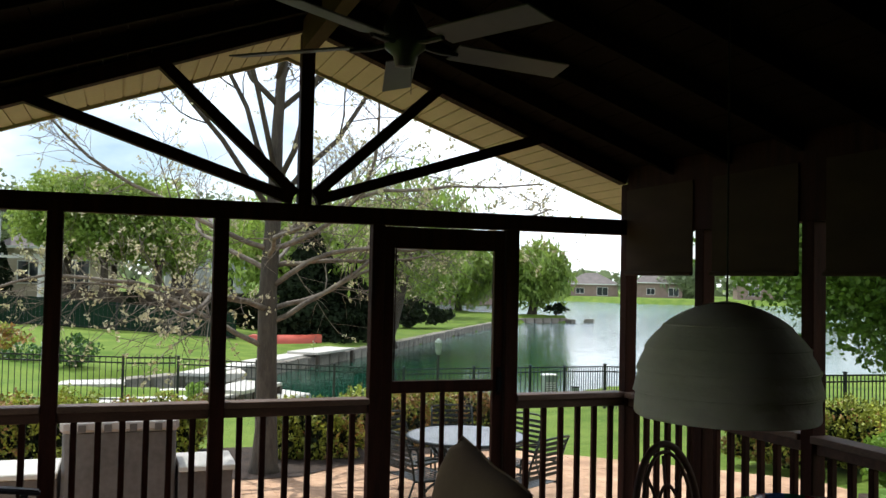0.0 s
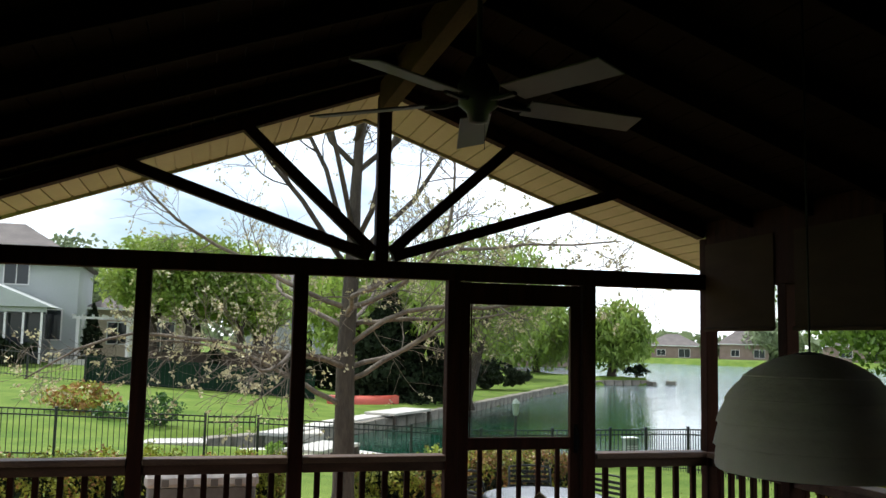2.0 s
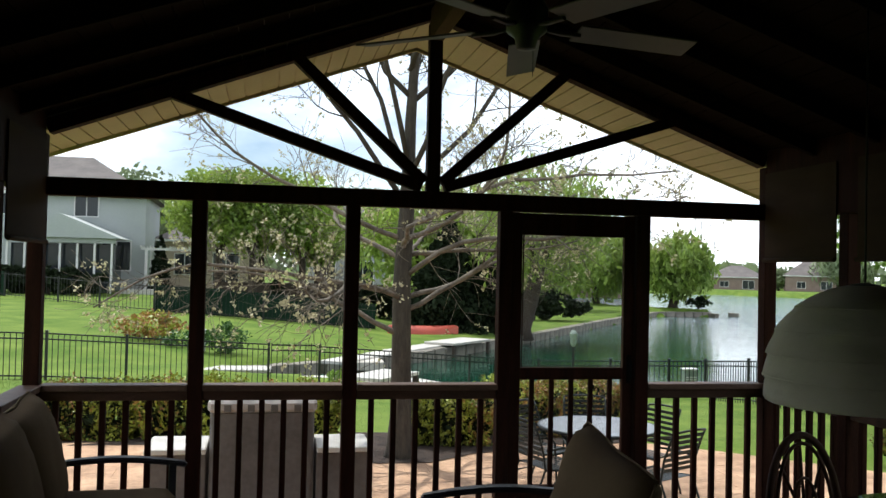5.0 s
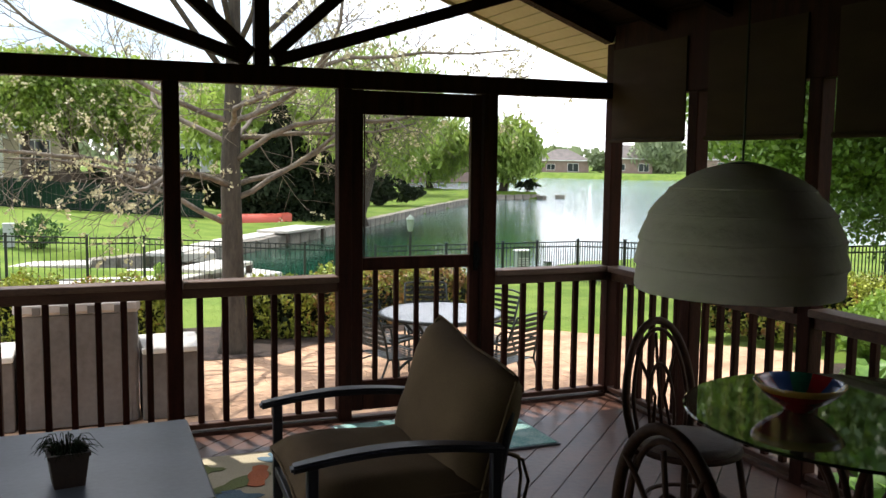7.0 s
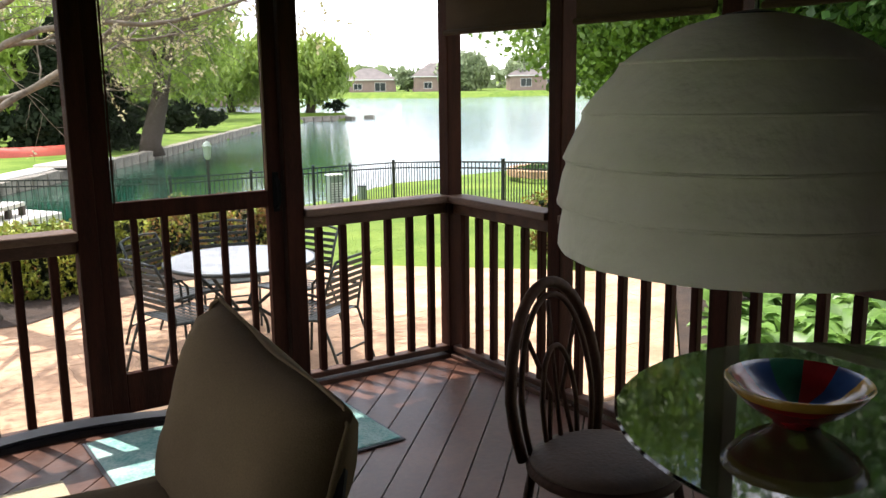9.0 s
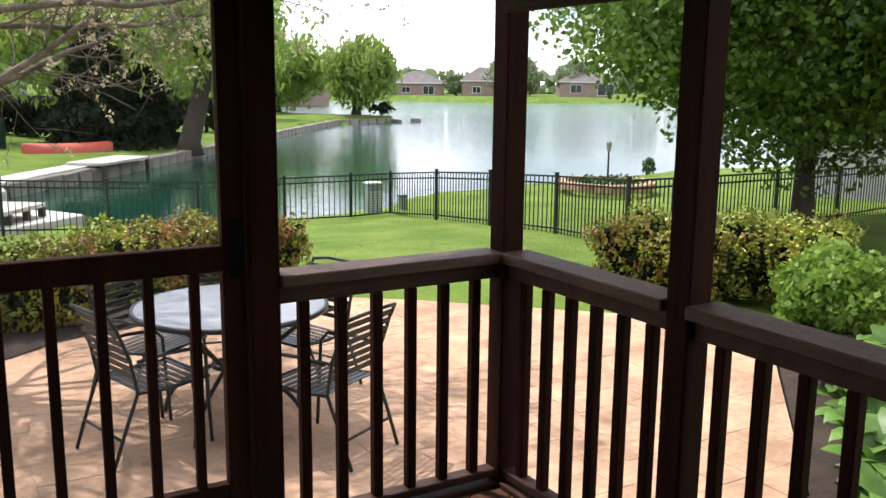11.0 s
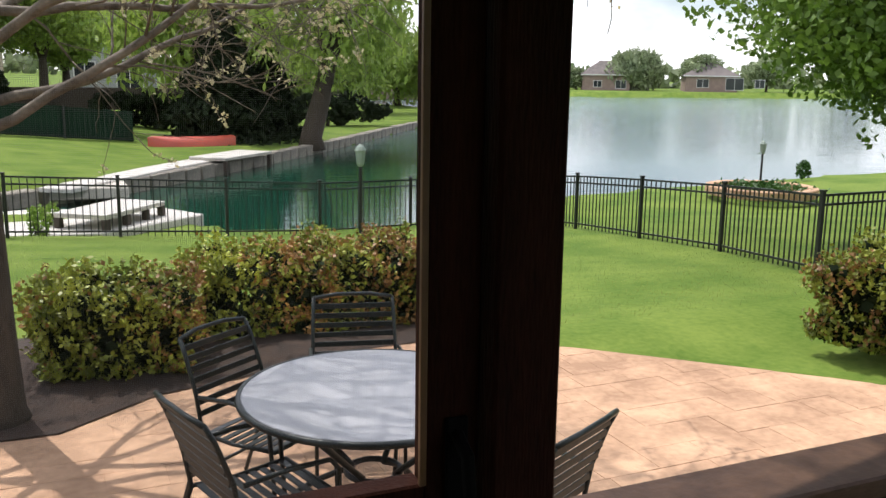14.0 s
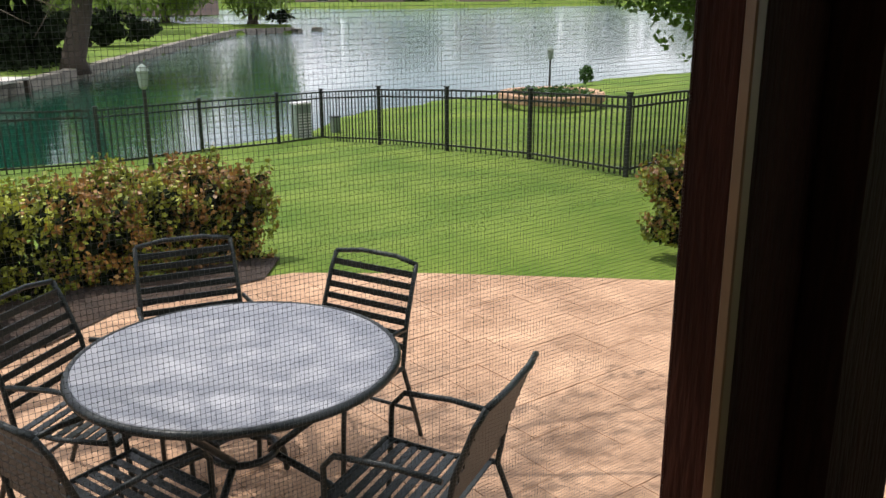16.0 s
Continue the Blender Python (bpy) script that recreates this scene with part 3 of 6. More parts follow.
for x in np.arange(-1.738, -1.027, 0.0021):
    ribbon(x, 0.245, x + 0.00016, 0.93, 0.060), ribbon(x, 1.017, x + 0.00016, 1.889, 0.060)
for z in np.arange(0.245, 1.889, 0.0021):
    if not 0.93 < z < 1.017:
        ribbon(-1.738, z, -1.027, z + 0.00016, 0.0604)
raw("screen", v, f, M_SCREEN, door, kind="stuff", label="fine grey insect mesh")

# paving outside: one bed of stone with its edge; the stones follow at the end
PATIO = [(-6.3, 0.12), (2.05, 0.12), (4.3, 2.2), (4.25, 2.75), (3.55, 3.5), (2.3, 4.7), (1.5, 5.35), (0.2, 5.6), (-1.9, 5.8), (-4.5, 5.9), (-6.3, 5.9)]
bm = bmesh.new()
top = [bm.verts.new((x, y, -0.5625)) for x, y in PATIO]
bot = [bm.verts.new((x, y, -0.66)) for x, y in PATIO]
bm.faces.new(top), bm.faces.new(bot[::-1])
for k in range(len(PATIO)):
    bm.faces.new((bot[k], bot[(k + 1) % len(PATIO)], top[(k + 1) % len(PATIO)], top[k]))
bmesh.ops.recalc_face_normals(bm, faces=bm.faces)
patio = tagged(part("pavement", bm, M_PATIO), "sandy pink patio paving in dappled shade", "patio", kind="structure")

# ---------------- fences ----------------
FENCE = [(20.6, 9.1), (18.3, 8.9), (16.0, 8.6), (13.8, 8.3), (11.6, 8.0), (9.4, 7.6), (7.24, 7.16), (7.75, 9.5), (7.65, 11.4), (7.7, 13.5), (7.7, 15.6), (6.6, 15.4), (5.15, 15.7), (3.2, 15.5), (1.4, 15.3),
         (-0.45, 15.2), (-2.2, 15.0), (-3.35, 15.1), (-4.9, 15.0), (-6.4, 14.8), (-8.0, 14.6), (-10.0, 14.4), (-12.0, 14.2), (-14.0, 14.0), (-16.0, 13.8)]
FENCE_H = 1.06

def fence_run(points, label, pickets=True, group=""):
    ob = thing("garden_fence", label=label, category="fence", group=group)
    picket = mesh_from("picket", solid(-0.008, -0.008, 0, 0.008, 0.008, FENCE_H - 0.06, 0), M_FENCE)
    for x, y in points:
        z = ground_z(x, y)
        bm = solid(x - 0.028, y - 0.028, z - 0.2, x + 0.028, y + 0.028, z + FENCE_H, 0.004)
        box(bm, x - 0.036, y - 0.036, z + FENCE_H, x + 0.036, y + 0.036, z + FENCE_H + 0.02, 0.004)
        part("fence_post", bm, M_FENCE, ob)
    for (x0, y0), (x1, y1) in zip(points, points[1:]):
        z0, z1 = ground_z(x0, y0), ground_z(x1, y1)
        for h in (0.10, FENCE_H - 0.17, FENCE_H - 0.05):
            bm = bmesh.new()
            beam(bm, (x0, y0, z0 + h), (x1, y1, z1 + h), 0.025, 0.03)
            part("fence_rail", bm, M_FENCE, ob)
        n = int(math.hypot(x1 - x0, y1 - y0) / 0.115) if pickets else 0
        for i in range(1, n):
            f = i / n
            p = new("picket", picket)
            p.location = (x0 + (x1 - x0) * f, y0 + (y1 - y0) * f, z0 + (z1 - z0) * f + 0.02)
            p.parent = ob
    return ob

fence_run(FENCE[:17], "black metal picket garden fence along the lawn beside the lake")
fence_run(FENCE[17:], "black metal picket garden fence crossing the lower lawn")
# gate between the two runs
gate = thing("garden_gate", label="closed black metal picket gate in the garden fence", category="gate")
gx0, gy0, gx1, gy1 = -2.26, 15.0, -3.29, 15.09
gz = ground_z(-2.8, 15.0)
for h in (0.10, FENCE_H - 0.17, FENCE_H - 0.05):
    bm = bmesh.new()
    beam(bm, (gx0, gy0, gz + h), (gx1, gy1, gz + h), 0.03, 0.035)
    part("gate_rail", bm, M_FENCE, gate)
for i in range(9):
    f = i / 8
    part("gate_picket", solid(gx0 + (gx1 - gx0) * f - 0.009, 15.0 + 0.09 * f - 0.009, gz + 0.05, gx0 + (gx1 - gx0) * f + 0.009, 15.0 + 0.09 * f + 0.009, gz + FENCE_H, 0), M_FENCE, gate)

def mesh_fence(points, h):
    ob = thing("boundary_fence", label="dark green netted fence across the far neighbouring lawn", category="fence")
    for (x0, y0), (x1, y1) in zip(points, points[1:]):
        z0, z1 = ground_z(x0, y0), ground_z(x1, y1)
        part("fence_post", solid(x0 - 0.04, y0 - 0.04, z0 - 0.2, x0 + 0.04, y0 + 0.04, z0 + h, 0), M_FENCE, ob)
        for k in (0.1, h - 0.1):
            bm = bmesh.new()
            beam(bm, (x0, y0, z0 + k), (x1, y1, z1 + k), 0.03, 0.03)
            part("fence_rail", bm, M_FENCE, ob)
        for i in range(1, 14):
            f = i / 14
            bm = bmesh.new()
            beam(bm, (x0 + (x1 - x0) * f, y0 + (y1 - y0) * f, z0 + (z1 - z0) * f), (x0 + (x1 - x0) * f + 0.001, y0 + (y1 - y0) * f, z0 + (z1 - z0) * f + h), 0.018, 0.018, up=(0, 1, 0))
            part("picket", bm, M_FENCE, ob)
NET = [(-19.0, 41.0), (-15.5, 39.0), (-12.6, 36.5), (-10.4, 34.0), (-8.0, 32.5), (-6.0, 32.5), (-3.6, 33.0), (-1.0, 33.5), (1.4, 34.5)]
mesh_fence(NET, 1.15)
M_NET = mat("green_windscreen", (0.016, 0.042, 0.024), (0.009, 0.026, 0.015), 0.9, scale=1.2, fine=14, bump=0.3, spec=0.1)
net = thing("windscreen", label="dark green windscreen netting tied along the far lawn fence", category="netting")
for (x0, y0), (x1, y1) in [(NET[0], NET[1])] + list(zip(NET[4:], NET[5:])):
    d = Vector((x1 - x0, y1 - y0, 0)).normalized()
    nrm = Vector((d.y, -d.x, 0)) * -0.06
    bm = bmesh.new()
    cols = []
    for i in range(9):
        f = i / 8
        x, y = x0 + (x1 - x0) * f + nrm.x, y0 + (y1 - y0) * f + nrm.y
        z = ground_z(x, y)
        sag = 0.03 * math.sin(f * math.pi) + 0.02 * math.sin(i * 2.3)
        cols.append([bm.verts.new((x + nrm.x * k, y + nrm.y * k, z + h)) for k, h in ((0, 0.02), (0, 1.14 - sag), (0.3, 1.14 - sag), (0.3, 0.02))])
    for a, b in zip(cols, cols[1:]):
        for k in range(4):
            bm.faces.new((a[k], a[(k + 1) % 4], b[(k + 1) % 4], b[k]))
    bm.faces.new(cols[0][::-1]), bm.faces.new(cols[-1])
    part("panel", bm, M_NET, net)

# ---------------- canal edge ----------------
def stone_block(rng, w, d, h):
    bm = bmesh.new()
    box(bm, -w / 2, -d / 2, 0, w / 2, d / 2, h, 0.03)
    for v in bm.verts:
        v.co += Vector(rng.normal(0, 0.012, 3))
    return bm

rng = np.random.default_rng(3)
seawall = thing("seawall", label="limestone block wall, darkened for shade, along far bank of lake inlet", category="retaining wall", kind="structure")
blocks = [mesh_from("stone", stone_block(rng, 0.78, 0.45, 0.40), M_WALLST) for _ in range(6)]
bank = [(-4.2, 20.3), (-0.3, 22.8), (4.0, 28.2), (8.3, 34.0), (17.3, 47.3), (26.4, 59.8), (31.6, 60.9)]
k = 0
for (x0, y0), (x1, y1) in zip(bank, bank[1:]):
    n = max(1, int(math.hypot(x1 - x0, y1 - y0) / 0.8))
    for i in range(n):
        f = (i + 0.5) / n
        for lay in range(2):
            p = new("stone", blocks[(k * 7 + lay) % 6])
            p.matrix_basis = pose(x0 + (x1 - x0) * f, y0 + (y1 - y0) * f, -1.98 + 0.36 * lay, 0, 0, math.degrees(math.atan2(y1 - y0, x1 - x0)))
            p.parent = seawall
        k += 1
# rocks at the point
for i in range(14):
    p = new("stone", blocks[i % 6])
    p.matrix_basis = pose(31.0 + rng.normal(0, 1.2), 61.6 + rng.normal(0, 0.8), -1.72, 0, 0, rng.uniform(0, 360))
    p.parent = seawall
tagged(part("path", solid(-1.6, 21.7, -1.5, 0.2, 23.0, -1.22, 0.03), M_STONE), "pale stone ledge on the far bank", "ledge", kind="structure")
bm = bmesh.new()
beam(bm, (-1.45, 21.4, -1.22), (0.9, 24.9, -1.22), 0.85, 0.12, 0.02)
beam(bm, (0.87, 24.9, -1.216), (3.3, 28.2, -1.216), 0.85, 0.12, 0.02)
tagged(part("path", bm, M_COUNTER), "pale concrete walk on the far bank", "path", kind="structure")

def dock(label, corner, w, d, top, legs, th=0.09, rz=0.0, foot=-1.9):
    ob = thing("dock", at=(corner[0], corner[1], 0), rz=rz, label=label, category="dock")
    n = int(w / 0.14)
    for i in range(n):
        part("deck_board", solid(w * i / n, 0, top - 0.04, w * (i + 1) / n - 0.012, d, top, 0.004), M_COUNTER, ob)
    part("frame", solid(0.01, 0.01, top - th, w - 0.01, d - 0.01, top - 0.042, 0.005), M_STONE, ob)
    for x, y in legs:
        part("leg", solid(x * w - 0.06, y * d - 0.06, foot, x * w + 0.06, y * d + 0.06, top - th, 0.005), M_DARKBARK, ob)
corners = [(0.04, 0.05), (0.96, 0.05), (0.04, 0.95), (0.96, 0.95)]
dock("pale wooden dock platform at the end of the stone walk", (3.4, 26.7), 3.0, 1.3, -1.06, corners, rz=49)
bm = bmesh.new()
slab_plan = [(-4.2, 16.3), (-0.6, 16.05), (1.35, 17.65), (0.7, 18.75), (-1.9, 19.4), (-4.2, 18.9)]
lo, hi = [bm.verts.new((x, y, -1.95)) for x, y in slab_plan], [bm.verts.new((x, y, -1.35)) for x, y in slab_plan]
bm.faces.new(hi), bm.faces.new(lo[::-1])
for i in range(6):
    bm.faces.new((lo[i], lo[(i + 1) % 6], hi[(i + 1) % 6], hi[i]))
bmesh.ops.bevel(bm, geom=bm.edges[:], offset=0.025, segments=1, affect="EDGES")
tagged(part("slab", bm, M_COUNTER), "pale concrete landing slab beside the inlet", "landing", kind="structure")
dock("low pale stone bench on short legs standing on the landing", (-0.63, 16.12), 2.05, 1.1, -1.06, corners + [(0.36, 0.05), (0.68, 0.05)], rz=53, foot=-1.36)
dock("pale wooden platform on the far side of the inlet", (-5.6, 18.6), 2.3, 1.0, -1.10, corners, rz=-4)

# ---------------- vegetation ----------------
def limb(bm, start, direction, length, r0, r1, rng, bend=0.12, steps=6, rise=0.0, sides=6):
    pts, p, d = [Vector(start)], Vector(start), Vector(direction).normalized()
    for _ in range(steps):
        d = (d + Vector(rng.normal(0, bend, 3)) + Vector((0, 0, rise))).normalized()
        p = p + d * (length / steps)
        pts.append(p.copy())
    tube(bm, pts, list(np.linspace(r0, r1, steps + 1)), sides)
    return pts

def sub_limbs(bm, pts, r, rng, count, length, depth, rise, tips, start=0.25):
    for i in range(count):
        f = start + (1 - start) * (i + rng.uniform(0.1, 0.9)) / count
        j = min(int(f * (len(pts) - 1)), len(pts) - 2)
        p = pts[j].lerp(pts[j + 1], f * (len(pts) - 1) - j)
        along = (pts[j + 1] - pts[j]).normalized()
        side = along.cross(Vector(rng.normal(size=3))).normalized()
        d = (along * 0.75 + side * 0.8).normalized()
        ln = length * rng.uniform(0.6, 1.2) * (1.1 - 0.5 * f)
        rr = r * (1 - 0.6 * f) * 0.55
        q = limb(bm, p, d, ln, max(rr, 0.0035), max(rr * 0.3, 0.002), rng, 0.16, 5, rise, 5 if rr > 0.012 else 4)
        if depth > 0:
            sub_limbs(bm, q, rr, rng, max(3, count - 1), length * 0.55, depth - 1, rise, tips)
        else:
            tips.extend([q[-1], q[-2], q[len(q) // 2]])

def main_tree():
    rng, twig_rng = np.random.default_rng(11), np.random.default_rng(12)
    x, y = -1.83, 4.75
    z = ground_z(x, y)
    ob = thing("tree", at=(x, y, z), label="tall young tree with bare pale branches by the patio hedge", category="tree")
    bm = bmesh.new()
    trunk = [Vector((0, 0, -0.1)), Vector((0.0, 0, 0.12)), Vector((0.01, 0, 0.5)), Vector((0.0, 0.0, 1.2)), Vector((-0.01, 0.02, 2.1)), Vector((0.03, 0.0, 3.0)), Vector((0.05, 0.02, 4.0)), Vector((0.10, 0, 5.2)), Vector((0.08, 0.05, 6.4)), Vector((0.16, 0, 8.0))]
    tube(bm, trunk, [0.25, 0.16, 0.128, 0.116, 0.105, 0.088, 0.066, 0.046, 0.030, 0.010], 14)
    part("trunk", bm, M_BARK, ob, smooth=True)
    tips, high, bm, low = [], [], bmesh.new(), bmesh.new()
    # low whorl, spreading wide and nearly level
    for i, (az, zz, ln, ri) in enumerate([(205, 1.45, 2.6, 0.05), (172, 2.0, 3.9, 0.02), (150, 2.35, 3.0, 0.05), (232, 1.9, 3.3, 0.03), (-8, 1.75, 3.0, 0.05), (-35, 2.15, 3.7, 0.04), (24, 1.9, 3.2, 0.06), (70, 2.3, 2.6, 0.07), (-62, 2.6, 3.2, 0.05), (185, 2.6, 3.6, 0.03), (262, 2.5, 3.0, 0.04), (-18, 2.75, 3.6, 0.05), (8, 2.4, 2.4, 0.10)]):
        a = radians(az)
        d = Vector((math.cos(a), math.sin(a), 0.30))
        q = limb(low, (0, 0, zz), d, ln * 0.93, 0.034, 0.009, rng, 0.15, 12, ri - 0.035, 7)
        sub_limbs(low, q, 0.024, rng, 8, 1.15, 1, 0.01, tips)
        sub_limbs(low, q, 0.014, twig_rng, 9, 0.7, 1, 0.03, tips, 0.3)
    # upper ascending limbs
    for az, zz, ln in [(190, 3.0, 4.2), (20, 3.1, 4.4), (140, 3.4, 3.8), (-40, 3.3, 4.2), (80, 3.6, 3.6), (250, 3.5, 3.8), (10, 4.2, 3.2), (170, 4.3, 3.4), (-70, 4.6, 2.8), (120, 4.8, 2.6), (40, 5.3, 2.4), (215, 5.2, 2.6)]:
        a = radians(az)
        q = limb(bm, (0.03, 0, zz), Vector((math.cos(a) * 0.75, math.sin(a) * 0.75, 1.0)), ln, 0.036, 0.007, rng, 0.12, 8, 0.03, 7)
        sub_limbs(bm, q, 0.028, rng, 7, 1.2, 1, 0.03, high)
        sub_limbs(bm, q, 0.022, twig_rng, 6, 1.4, 2, 0.02, high)
    # lower limbs coloured pale as sunlit, upper ones dark as silhouettes
    part("lower_branchwork", low, M_TWIG, ob, "spreading lower branches, coloured pale grey for the sun on them", smooth=True, kind="stuff")
    part("upper_branchwork", bm, M_BARK, ob, smooth=True, kind="stuff")
    t = np.array([tuple(p) for p in tips])
    t = t[rng.uniform(size=len(t)) < 0.2]
    t = np.concatenate([np.repeat(t, 7, axis=0), np.repeat(np.array([tuple(p) for p in high[::2]]), 4, axis=0) + rng.normal(0, 0.025, (4 * len(high[::2]), 3))])
    v, f = leaf_cloud(t, 0.026, rng, spread=0.022)
    raw("new_foliage", v.tolist(), f, M_BUD, ob, "stuff", "pale yellow-green opening buds")
main_tree()

def crown_tree(name, at, trunk_h, trunk_r, radii, centre_z, material, label, seed, clumps=34, per=60, size=0.3, bark=None, limbs=7, lean=(0, 0), category="tree", droop=0.0, clump_r=0.28):
    rng = np.random.default_rng(seed)
    z = ground_z(*at)
    ob = thing(name, at=(at[0], at[1], z), label=label, category=category)
    bm = bmesh.new()
    top = Vector((lean[0], lean[1], trunk_h))
    tube(bm, [(0, 0, -0.15), (0, 0, trunk_h * 0.1), top * 0.5, top], [trunk_r * 1.5, trunk_r * 1.1, trunk_r * 0.95, trunk_r * 0.75], 8)
    rx, ry, rz_ = radii
    cs = rng.normal(size=(clumps, 3))
    cs /= np.linalg.norm(cs, axis=1, keepdims=True)
    cs *= rng.uniform(0.35, 1.0, (clumps, 1)) ** 0.5
    cs = cs * [rx, ry, rz_] * 0.82 + [lean[0], lean[1], centre_z]
    for i in range(limbs):
        c = Vector(cs[i % clumps])
        tube(bm, [top * 0.85, top.lerp(c, 0.5) + Vector((0, 0, 0.1)), c], [trunk_r * 0.5, trunk_r * 0.3, trunk_r * 0.1], 5)
    part("trunk", bm, bark or M_BARK, ob, smooth=True)
    r = rng.uniform(0.6, 1.3, (clumps, 1, 1)) * min(radii) * clump_r
    g = rng.normal(size=(clumps, per, 3))
    g *= np.minimum(1.0, 1.55 / np.linalg.norm(g, axis=2, keepdims=True))
    pts = cs[:, None, :] + g * r * [1.2, 1.2, 0.8]
    if droop:
        pts[..., 2] -= rng.uniform(0, 1, (clumps, per)) ** 1.5 * droop
    pts = pts.reshape(-1, 3)
    pts = pts[pts[:, 2] > 0.1]
    v, f = leaf_cloud(pts, size, rng, droop=1.5 if droop else 0, shape=3.0 if droop else 1.6)
    raw("crown", v.tolist(), f, material, ob, "stuff")
    return ob

# willows on the far bank, a dark conifer beside the canoe
crown_tree("willow_tree", (8.0, 33.6), 4.0, 0.40, (4.0, 3.2, 2.4), 6.4, M_WILLOW, "large old willow with thick dark trunk on the far bank", 21, 60, 95, 0.13, M_DARKBARK, 12, (0.9, 0), droop=2.6)
crown_tree("willow_tree", (17.0, 58.0), 3.0, 0.3, (4.6, 4, 3.0), 5.2, M_WILLOW, "bright green weeping willow behind the inlet", 22, 50, 100, 0.2, M_DARKBARK, 9, droop=2.0)
crown_tree("willow_tree", (25.0, 69.0), 3.0, 0.3, (5.0, 4.0, 2.6), 4.6, M_WILLOW, "bright green weeping willow farther along the bank", 23, 50, 100, 0.24, M_DARKBARK, 9, droop=2.4)
crown_tree("willow_tree", (29.2, 62.5), 2.6, 0.35, (2.9, 2.9, 2.2), 4.1, M_WILLOW, "rounded willow standing alone on the point by the lake", 24, 60, 110, 0.22, M_DARKBARK, 9, (0.3, 0), droop=1.6)
crown_tree("round_shrub", (30.9, 61.4), 0.3, 0.1, (1.0, 0.8, 0.6), 0.5, M_CONIFER, "dark low shrub among the rocks on the point", 25, 14, 50, 0.14, category="shrub", limbs=2)

def conifer(at, h, r, label, seed, n=9000):
    rng = np.random.default_rng(seed)
    z = ground_z(*at)
    ob = thing("conifer", at=(at[0], at[1], z), label=label, category="tree")
    bm = bmesh.new()
    tube(bm, [(0, 0, -0.1), (0, 0, h * 0.95)], [r * 0.08, 0.03], 7)
    part("trunk", bm, M_DARKBARK, ob)
    u = rng.uniform(0, 1, n) ** 0.7
    hgt = h * (1 - u) + 0.2
    rad = r * (u ** 0.8) * (0.55 + 0.45 * rng.uniform(0, 1, n)) * (1 + 0.18 * np.sin(hgt * 5))
    a = rng.uniform(0, 2 * math.pi, n)
    pts = np.stack([rad * np.cos(a), rad * np.sin(a), hgt - rad * 0.15], 1)
    v, f = leaf_cloud(pts, 0.17, rng, shape=1.8)
    raw("crown", v.tolist(), f, M_CONIFER, ob, "stuff")
conifer((4.9, 35.6), 5.3, 2.5, "broad dark evergreen behind the red canoe", 31)
crown_tree("willow_tree", (4.4, 38.2), 3.0, 0.3, (3.6, 2.6, 2.4), 5.6, M_WILLOW, "yellow-green willow rising behind the dark evergreens", 27, 60, 120, 0.15, M_DARKBARK, 9, droop=2.4)
conifer((6.8, 37.5), 4.8, 2.4, "dark evergreen on the far bank", 32)
conifer((-3.0, 35.5), 1.9, 0.55, "small slim green conifer by the far lawn fence", 33, 500)
conifer((-9.5, 47.0), 3.0, 0.8, "dark conifer in front of a house", 34, 600)

# trees behind the far gardens
row = [(-4.3, 43.0, 4.2, 7.6), (-6.2, 45.5, 3.6, 7.4), (-1.6, 44.5, 3.2, 7.4), (-0.6, 47.5, 2.6, 6.0), (-24, 58, 5.5, 7.5), (-3.9, 50, 3.6, 7.0), (3.5, 70, 4.5, 8.5), (-14.0, 72, 5, 9), (12.0, 66, 4.6, 7.0), (15.5, 64, 4.5, 5.5), (22, 78, 5, 5.5), (32, 98, 6, 6), (44, 128, 7, 6.5),
       (-34, 66, 7, 8), (-44, 60, 7, 8), (56, 148, 7, 6), (63, 151, 5, 5), (71, 151, 5, 4.5), (88.5, 143, 3.4, 4.0), (93.5, 144, 3, 4.4), (109, 133, 6, 7), (120, 128, 6, 7), (132, 120, 7, 8), (146, 112, 8, 8), (158, 96, 8, 8), (166, 80, 9, 8)]
for i, (x, y, r, h) in enumerate(row):
    near_one = y < 62
    lab = ["leafy green garden tree behind the far fence", "fresh green tree among the far houses", "tall rounded tree on the far side of the lake"][0 if y < 56 else 1 if y < 80 else 2]
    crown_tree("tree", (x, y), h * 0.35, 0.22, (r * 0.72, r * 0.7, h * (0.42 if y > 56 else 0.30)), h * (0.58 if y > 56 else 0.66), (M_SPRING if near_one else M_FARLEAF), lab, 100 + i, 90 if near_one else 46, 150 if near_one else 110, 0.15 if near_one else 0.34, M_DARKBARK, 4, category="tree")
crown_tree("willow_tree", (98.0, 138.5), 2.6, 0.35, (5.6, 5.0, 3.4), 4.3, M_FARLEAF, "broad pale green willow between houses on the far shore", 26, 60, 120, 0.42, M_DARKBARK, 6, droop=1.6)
# hedge and distant treeline
rng = np.random.default_rng(77)
pts = []
for a in np.arange(-1.1, 1.65, 0.006):
    d = 205 + 18 * math.sin(a * 9)
    hgt = 4.5 + 2.2 * noise.noise((a * 14, 0, 0)) + 1.2 * noise.noise((a * 50, 3, 0))
    for _ in range(9):
        pts.append((d * math.sin(a) + rng.normal(0, 1), d * math.cos(a) + rng.normal(0, 1), ground_z(d * math.sin(a), d * math.cos(a)) + hgt * rng.uniform(0, 1)))
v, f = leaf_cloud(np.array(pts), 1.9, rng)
tagged(raw("backdrop", v.tolist(), f, M_FARLEAF, kind="stuff"), "distant line of trees, haze put into the leaf colour", "treeline")

